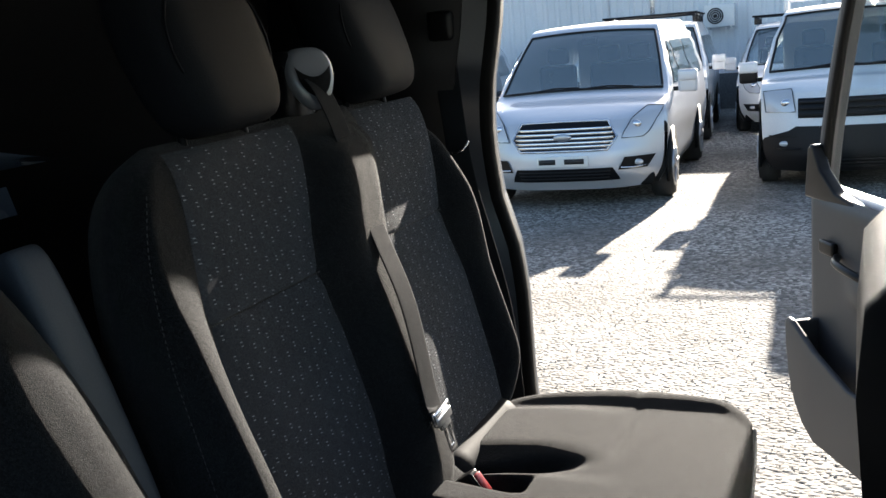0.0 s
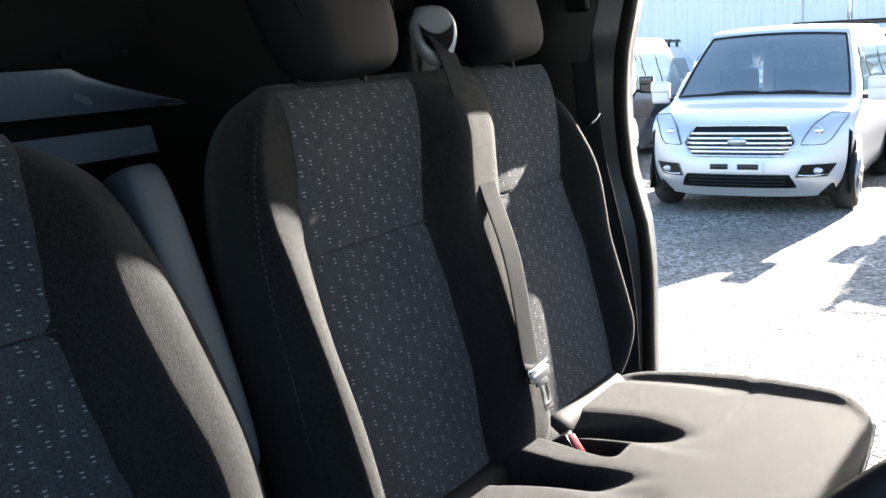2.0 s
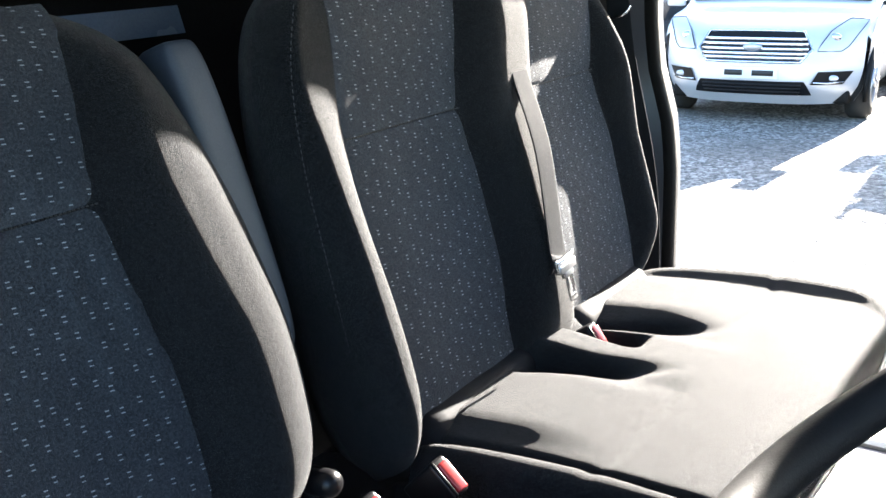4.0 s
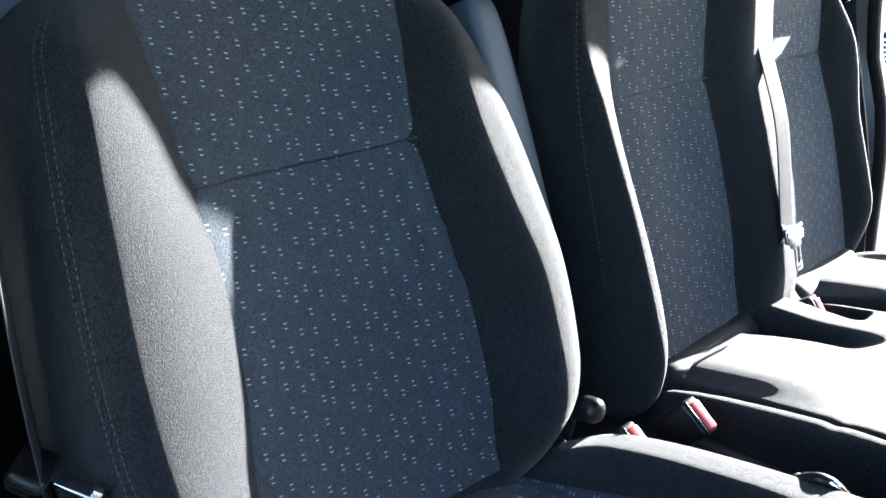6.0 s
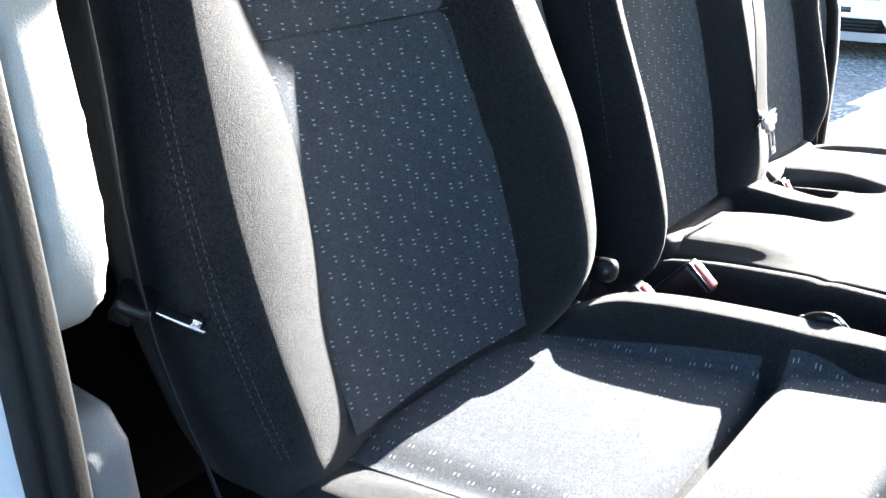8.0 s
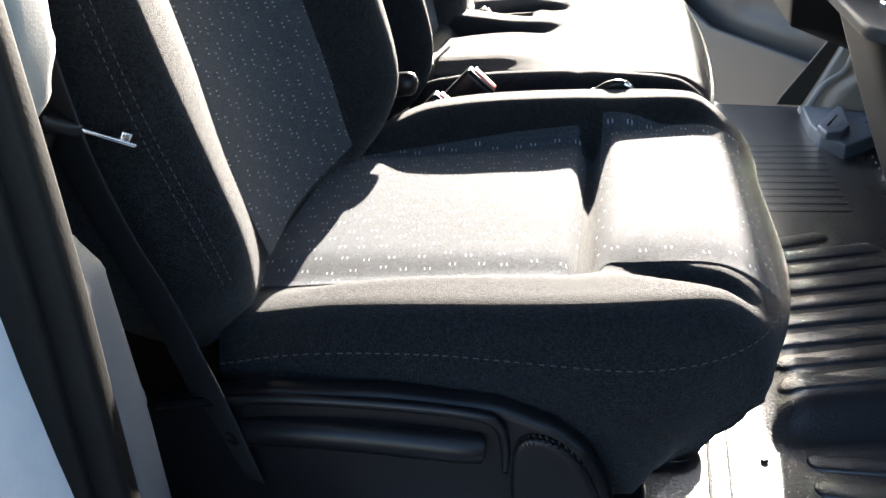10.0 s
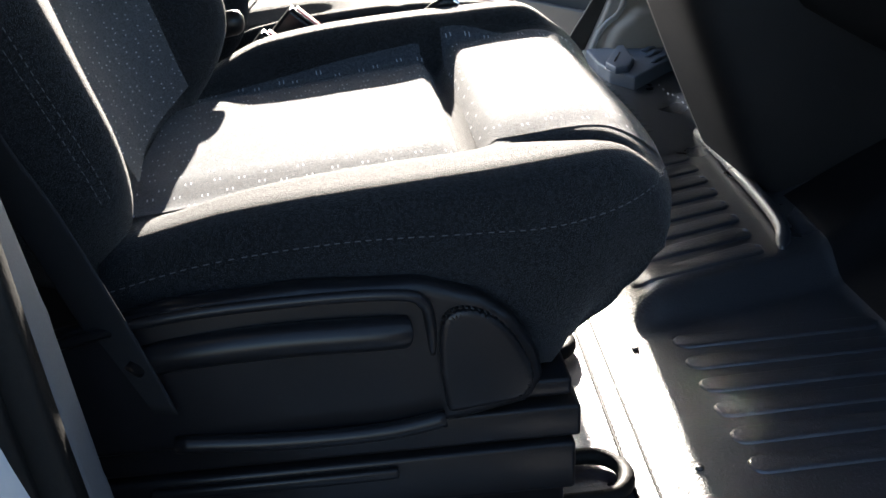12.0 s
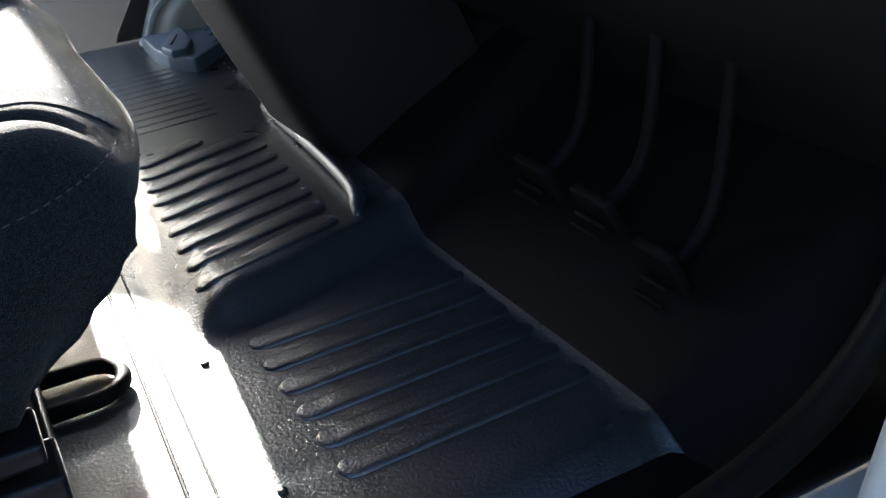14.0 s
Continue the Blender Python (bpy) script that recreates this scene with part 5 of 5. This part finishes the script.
def van(kind, name, label, paint, m, low=None, rack=None, plate=False, badge=True, chrome=True):
    low = low or paint
    T = FRONTS[kind]
    v = thing(name, label, "van", "parked vans", m)

    def skin(t, q, off=0.0):
        def at(t, q):
            d, z, w, sweep = along(T, t)
            crown = 0.035 * (1 - q * q) if t > 4 else 0.0
            return Vector((q * min(w, side_w(z)), d + sweep * abs(q) ** 3.2, z + crown))
        p = at(t, q)
        if off:
            a, b = at(t + 0.05, q) - at(t - 0.05, q), at(t, min(q + 0.02, 1)) - at(t, max(q - 0.02, -1))
            n = b.cross(a).normalized()
            p = p + (n if n.y < 0 or n.z > 0 else -n) * off
        return p

    def patch(nm, mt, t0, t1, q0, q1, off, label="", nt_=8, nq=10, shape=None):
        bm = bmesh.new()
        grid(bm, lambda i, j: skin(t0 + (t1 - t0) * j, (shape(j)[0] if shape else q0) + ((shape(j)[1] - shape(j)[0]) if shape else q1 - q0) * i, off), steps(0, 1, nq), steps(0, 1, nt_))
        return part(nm, bm, mt, v, label)

    # painted skin with the windscreen left open
    bm = bmesh.new()
    n_t, n_q = 120, 28
    rows = [[bm.verts.new(skin(12.0 * j / n_t, -1 + 2 * i / n_q)) for i in range(n_q + 1)] for j in range(n_t + 1)]
    for j in range(n_t):
        for i in range(n_q):
            t, q = 12.0 * (j + 0.5) / n_t, -1 + 2 * (i + 0.5) / n_q
            if 6.15 < t < 8.1 and abs(q) < 0.93:
                continue
            bm.faces.new((rows[j][i], rows[j][i + 1], rows[j + 1][i + 1], rows[j + 1][i]))
    part("body_skin", bm, paint, v, "painted bonnet and roof")
    for s in (-1, 1):
        bm = bmesh.new()

        def side(j, k):
            e = skin(j, s)
            z = 0.22 + (e.z - 0.22) * k
            return (s * min(side_w(z), abs(e.x) + (1 - k) * 1.0), e.y, z)
        grid(bm, side, [4 + 8 * j / 70 for j in range(71)], steps(0, 1, 16))
        part("side_panel", bm, paint, v)
        # side glass
        for d0, d1, b0 in ((1.32, 2.0, 1.22), (2.12, 3.2, 1.22), (3.3, 4.5, 1.22)):
            if kind == "work_van" and d0 > 2:
                continue
            bm = bmesh.new()
            cut = 0.5 if d0 < 1.5 else 0.0
            grid(bm, lambda u, w_: (s * (side_w(1.2 + 0.5 * w_) + 0.006), d0 + cut * w_ * (1 - u) + (d1 - d0) * u, b0 + 0.48 * w_), steps(0, 1, 6), steps(0, 1, 6))
            part("side_window", bm, GLASS, v, "dark side glass")
        for d in (0.85, 3.85):
            bm = bmesh.new()
            outline = [(d + 0.42 * math.cos(a), 0.36 + 0.42 * math.sin(a)) for a in steps(0, math.pi, 16)] + [(d - 0.42, 0.22), (d + 0.42, 0.22)]
            slab(outline, 0.03, "x", 0, bm, (s * 0.96 - 0.015 + s * 0.02, 0, 0))
            part("wheel_arch", bm, RUBBER, v)
            wh = bmesh.new()
            bmesh.ops.create_cone(wh, cap_ends=True, segments=36, radius1=0.335, radius2=0.335, depth=0.22, matrix=pose(s * 0.89, d, 0.335, 0, 90, 0))
            bmesh.ops.bevel(wh, geom=[e for e in wh.edges if len(e.link_faces) == 2 and e.calc_face_angle() > 1], offset=0.03, segments=2, affect="EDGES")
            tyre = part("tyre", wh, TYRE, v)
            hub = bmesh.new()
            bmesh.ops.create_cone(hub, cap_ends=True, segments=30, radius1=0.225, radius2=0.21, depth=0.02, matrix=pose(s * 1.004, d, 0.335, 0, 90, 0))
            for a in range(5):
                q = a * 1.2566
                box((0.02, 0.05, 0.19), (s * 1.014, d + 0.11 * math.sin(q), 0.335 + 0.11 * math.cos(q)), 0.004, 1, pose(0, 0, 0, -math.degrees(q), 0, 0), hub)
            part("rim", hub, RIM, tyre, "alloy rim")
        # mirror
        bm = box((0.20, 0.10, 0.24), (s * 1.12, 1.22, 1.24), 0.035, 3)
        mir = part("mirror", bm, low if kind == "people_van" else BLACK, v, "door mirror")
        part("mirror_arm", box((0.14, 0.06, 0.05), (s * 1.0, 1.26, 1.16), 0.015), BLACK, mir)
        part("mirror_shell", box((0.205, 0.06, 0.13), (s * 1.122, 1.175, 1.31), 0.03, 3), paint, mir)
        # lamps
        t0, t1 = (3.30, 4.95) if kind == "people_van" else (3.2, 4.4)
        lampq = (lambda j: sorted((s * (0.60 + 0.22 * j ** 1.3), s * (0.80 + 0.185 * j ** 0.6)))) if kind == "people_van" else (lambda j: sorted((s * (0.64 + 0.04 * j), s * (0.97 - 0.03 * (1 - j)))))
        lamp = patch("headlamp", LAMP, t0, t1, 0, 0, 0.012, "clear headlamp", 8, 8, lampq)
        bm = bmesh.new()
        bmesh.ops.create_uvsphere(bm, u_segments=14, v_segments=8, radius=0.055, matrix=Matrix.Translation(skin(0.6 * t0 + 0.4 * t1, s * 0.74, 0.0)) @ Matrix.Diagonal((1, 0.6, 0.8, 1)))
        part("lamp_bowl", bm, CHROME, lamp)
        rim_pts = [skin(t0 + (t1 - t0) * j, lampq(j)[0], 0.016) for j in steps(0, 1, 8)] + [skin(t0 + (t1 - t0) * j, lampq(j)[1], 0.016) for j in steps(1, 0, 8)]
        part("lamp_edge", tube(rim_pts, 0.004, 6, None, closed=True), BLACK, lamp)
        fog = patch("fog_recess", BLACK, 1.35, 2.15, 0, 0, 0.012, "dark fog lamp recess", 5, 6, lambda j: sorted((s * (0.58 + 0.05 * j), s * (0.86 + 0.06 * j))))
        bm = bmesh.new()
        bmesh.ops.create_uvsphere(bm, u_segments=14, v_segments=8, radius=0.045, matrix=Matrix.Translation(skin(1.75, s * 0.76, 0.012)) @ Matrix.Diagonal((1.3, 0.5, 0.7, 1)))
        part("fog_lamp", bm, LAMP, fog)
        bm = tube([skin(1.5, s * 0.60, 0.02), skin(1.45, s * 0.72, 0.02), skin(1.5, s * 0.86, 0.02)], 0.010, 6)
        part("fog_strip", bm, CHROME if chrome else BLACK, fog)
    bm = bmesh.new()
    grid(bm, lambda i, j: skin(6.1 + 2.05 * j, i * 0.945, 0.008), steps(-1, 1, 20), steps(0, 1, 14))
    part("windscreen", bm, WINDOW, v, "tinted windscreen")
    bm = bmesh.new()
    tube([skin(6.1, q, 0.012) for q in steps(-0.94, 0.94, 16)] + [skin(t, 0.94, 0.012) for t in steps(6.2, 8.1, 8)] + [skin(8.15, q, 0.012) for q in steps(0.92, -0.92, 16)] + [skin(t, -0.94, 0.012) for t in steps(8.1, 6.2, 8)], 0.014, 6, bm, closed=True)
    part("windscreen_edge", bm, BLACK, v)
    part("mirror_pod", box((0.16, 0.06, 0.10), skin(7.85, 0, -0.05), 0.02), BLACK, v)
    for a, b in ((-0.55, 0.0), (0.08, 0.62)):
        part("wiper", tube([skin(6.09, a, 0.022), skin(6.16, (a + b) / 2, 0.022), skin(6.13, b, 0.022)], 0.008, 6), BLACK, v)
    # grille
    if kind == "people_van":
        g = patch("grille", BLACK, 2.75, 4.05, 0, 0, 0.006, "dark grille with bright bars", 8, 12, lambda j: (-0.46 - 0.08 * math.sin(math.pi * j), 0.46 + 0.08 * math.sin(math.pi * j)))
        for k in range(5):
            t = 2.95 + 0.22 * k
            q = 0.47 + 0.05 * math.sin(math.pi * (k + 1) / 6)
            part("grille_bar", tube([skin(t, x, 0.016) for x in steps(-q, q, 12)], 0.013, 8, None, flat=(0.03, 0.018), up=(0, 1, 0)), CHROME, g, "bright bar")
        edge = [skin(2.72, q, 0.012) for q in steps(-0.46, 0.46, 10)] + [skin(3.4, 0.555, 0.012)] + [skin(4.08, q, 0.012) for q in steps(0.46, -0.46, 10)] + [skin(3.4, -0.555, 0.012)]
        part("grille_surround", tube(edge, 0.013, 8, None, closed=True), CHROME, g, "bright surround")
        low_t, pt = (0.75, 1.55), 2.25
    else:
        g = patch("grille", BLACK, 2.9, 3.9, -0.62, 0.62, 0.008, "black slatted grille", 6, 12)
        for k in range(3):
            part("grille_bar", tube([skin(3.05 + 0.3 * k, x, 0.02) for x in steps(-0.6, 0.6, 12)], 0.02, 8), MATT, g)
        low_t, pt = (0.3, 1.0), 2.3
        patch("bumper", MATT, 0.0, 2.55, 0, 0, 0.015, "black plastic bumper", 14, 24, lambda j: (-0.99 + 0.35 * smooth01((j - 0.75) / 0.25), 0.99 - 0.35 * smooth01((j - 0.75) / 0.25)))
    if badge:
        c = skin(3.45, 0, 0.03)
        bm = bmesh.new()
        bmesh.ops.create_uvsphere(bm, u_segments=20, v_segments=10, radius=0.075, matrix=Matrix.Translation(c) @ Matrix.Diagonal((1.25, 0.2, 0.55, 1)))
        part("badge", bm, RIM, g, "plain bright oval badge")
    air = patch("lower_intake", BLACK, low_t[0], low_t[1], 0, 0, 0.018, "black lower air intake", 5, 12, lambda j: (-0.62 + 0.1 * j, 0.62 - 0.1 * j))
    for k in range(3):
        part("intake_bar", tube([skin(low_t[0] + 0.2 + 0.2 * k, x, 0.022) for x in steps(-0.5, 0.5, 10)], 0.008, 6), MATT, air)
    if plate:
        c = skin(pt - 0.2, 0, 0.0)
        pl = part("number_plate", box((0.52, 0.012, 0.111), (0, c.y - 0.03, c.z), 0.004), PLATE, v, "white number plate with dark bars")
        for x, w_ in ((-0.155, 0.17), (0.12, 0.20)):
            part("plate_bar", box((w_, 0.004, 0.055), (x, c.y - 0.038, c.z), 0.0), INK, pl)
    # seats seen through the glass
    for x in (-0.45, 0.15, 0.5) if kind == "people_van" else (0.42, -0.42):
        part("cab_seat", box((0.44, 0.14, 0.62), (x, 2.0, 1.18), 0.06, 3), BLACK, v)
        part("cab_headrest", box((0.26, 0.10, 0.20), (x, 2.05, 1.60), 0.05, 3), BLACK, v)
    part("cab_dash", box((1.66, 0.5, 0.10), (0, 1.25, 1.10), 0.04), MATT, v)
    part("underbody", box((1.7, 4.3, 0.14), (0, 2.5, 0.27), 0.03), RUBBER, v)
    part("rear_wall", box((1.6, 0.06, 1.5), (0, 4.9, 1.05), 0.03), paint, v)
    if rack:
        for x in (-0.72, 0.72):
            part("rack_rail", tube([(x, 1.9, 2.08), (x, 4.6, 2.08)], 0.022, 8), rack, v, "roof rack rail")
        for d in (1.9, 2.6, 3.4, 4.2):
            part("rack_bar", tube([(-0.78, d, 2.11), (0.78, d, 2.11)], 0.02, 8), rack, v)
            for x in (-0.72, 0.72):
                part("rack_foot", box((0.05, 0.06, 0.14), (x, d, 2.02), 0.01), rack, v)
    return v


def parked(x, y, turn):
    return pose(x, y, ground_z(x, y), -1.375, 0, turn) @ Matrix.Diagonal((0.99, 0.97, 0.93, 1))


van("people_van", "silver_van", "silver minibus van facing the camera with bright grille bars", SILVER, parked(-2.075, 8.97, 3.0), plate=True)
van("work_van", "white_van", "white panel van with black bumper and roof rack", WHITE, parked(0.66, 10.0, 3.0), rack=WHITE, chrome=False, badge=False)
pipes = thing("pipe_carrier", "two white pipe tubes with dark end caps on a roof rack", "roof tube", "", parked(0.66, 10.0, 3.0))
for x in (0.15, 0.45):
    part("tube_body", tube([(x, 1.25, 2.26), (x, 4.6, 2.26)], 0.125, 20), WHITE, pipes)
    for y in (1.22, 4.63):
        part("end_cap", tube([(x, y - 0.03, 2.26), (x, y + 0.03, 2.26)], 0.135, 20), BLACK, pipes, "dark end cap")
far_van = van("people_van", "white_van", "white panel van parked behind with a black roof rack", WHITE, parked(-2.4, 14.4, 5.0), rack=BLACK, chrome=False)
copy_thing(far_van, parked(-6.6, 15.5, 8.0))
copy_thing(far_van, parked(-0.2, 15.7, 3.0))
van("people_van", "black_van", "black van with muddy sides parked beside the silver one", DARKPAINT, parked(-5.3, 11.3, 10.0))

# clad wall behind the yard
wall = thing("clad_building", "white corrugated metal clad building behind the vans", "building")
for k in range(10):
    x0 = -22.0 + 4.4 * k
    bm = bmesh.new()
    pts = []
    for i in range(16):
        x = x0 + 4.36 * i / 16
        pts += [(x, 0.0), (x + 0.13, 0.0), (x + 0.17, -0.035), (x + 0.235, -0.035)]
    pts.append((x0 + 4.36, 0.0))
    grid(bm, lambda i, z: (pts[i][0], 21.5 + pts[i][1], z), range(len(pts)), (-0.6, 2.4))
    part("wall_sheet", bm, CLADDING, wall, "", False)
part("wall_core", box((44, 0.3, 3.0), (0, 21.68, 0.9)), CLADDING, wall)
part("wall_base", box((44, 0.12, 0.80), (0, 21.40, -0.22), 0.02), PLINTH, wall, "dark stained base course")
part("eaves_trim", box((44, 0.4, 0.25), (0, 21.5, 2.5), 0.03), CLADGREY, wall)

unit = thing("air_conditioner", "white wall air conditioner with a round fan grille", "air conditioner")
ax, ay, az = -2.05, 21.15, 1.38
part("casing", box((0.62, 0.28, 0.46), (ax, ay, az), 0.03, 3), WHITE, unit)
bm = bmesh.new()
bmesh.ops.create_cone(bm, cap_ends=True, segments=36, radius1=0.17, radius2=0.17, depth=0.02, matrix=pose(ax - 0.07, ay - 0.142, az, 90, 0, 0))
part("fan_opening", bm, BLACK, unit, "dark fan opening")
for r in (0.05, 0.09, 0.13, 0.17):
    part("fan_ring", tube([(ax - 0.07 + r * math.cos(q), ay - 0.156, az + r * math.sin(q)) for q in steps(0, 2 * math.pi, 28)[:-1]], 0.006, 6, None, closed=True), WHITE, unit)
for x in (-0.22, 0.22):
    part("bracket", box((0.04, 0.4, 0.04), (ax + x, ay + 0.1, az - 0.25), 0.005), STEEL, unit)

post = thing("yard_post", "thin pale metal post by the clad wall", "post")
part("shaft", tube([(-3.25, 20.2, ground_z(0, 20.2)), (-3.25, 20.2, 4.2)], 0.05, 12), STEEL, post)
part("foot_plate", box((0.25, 0.25, 0.02), (-3.25, 20.2, ground_z(0, 20.2) + 0.01)), STEEL, post)
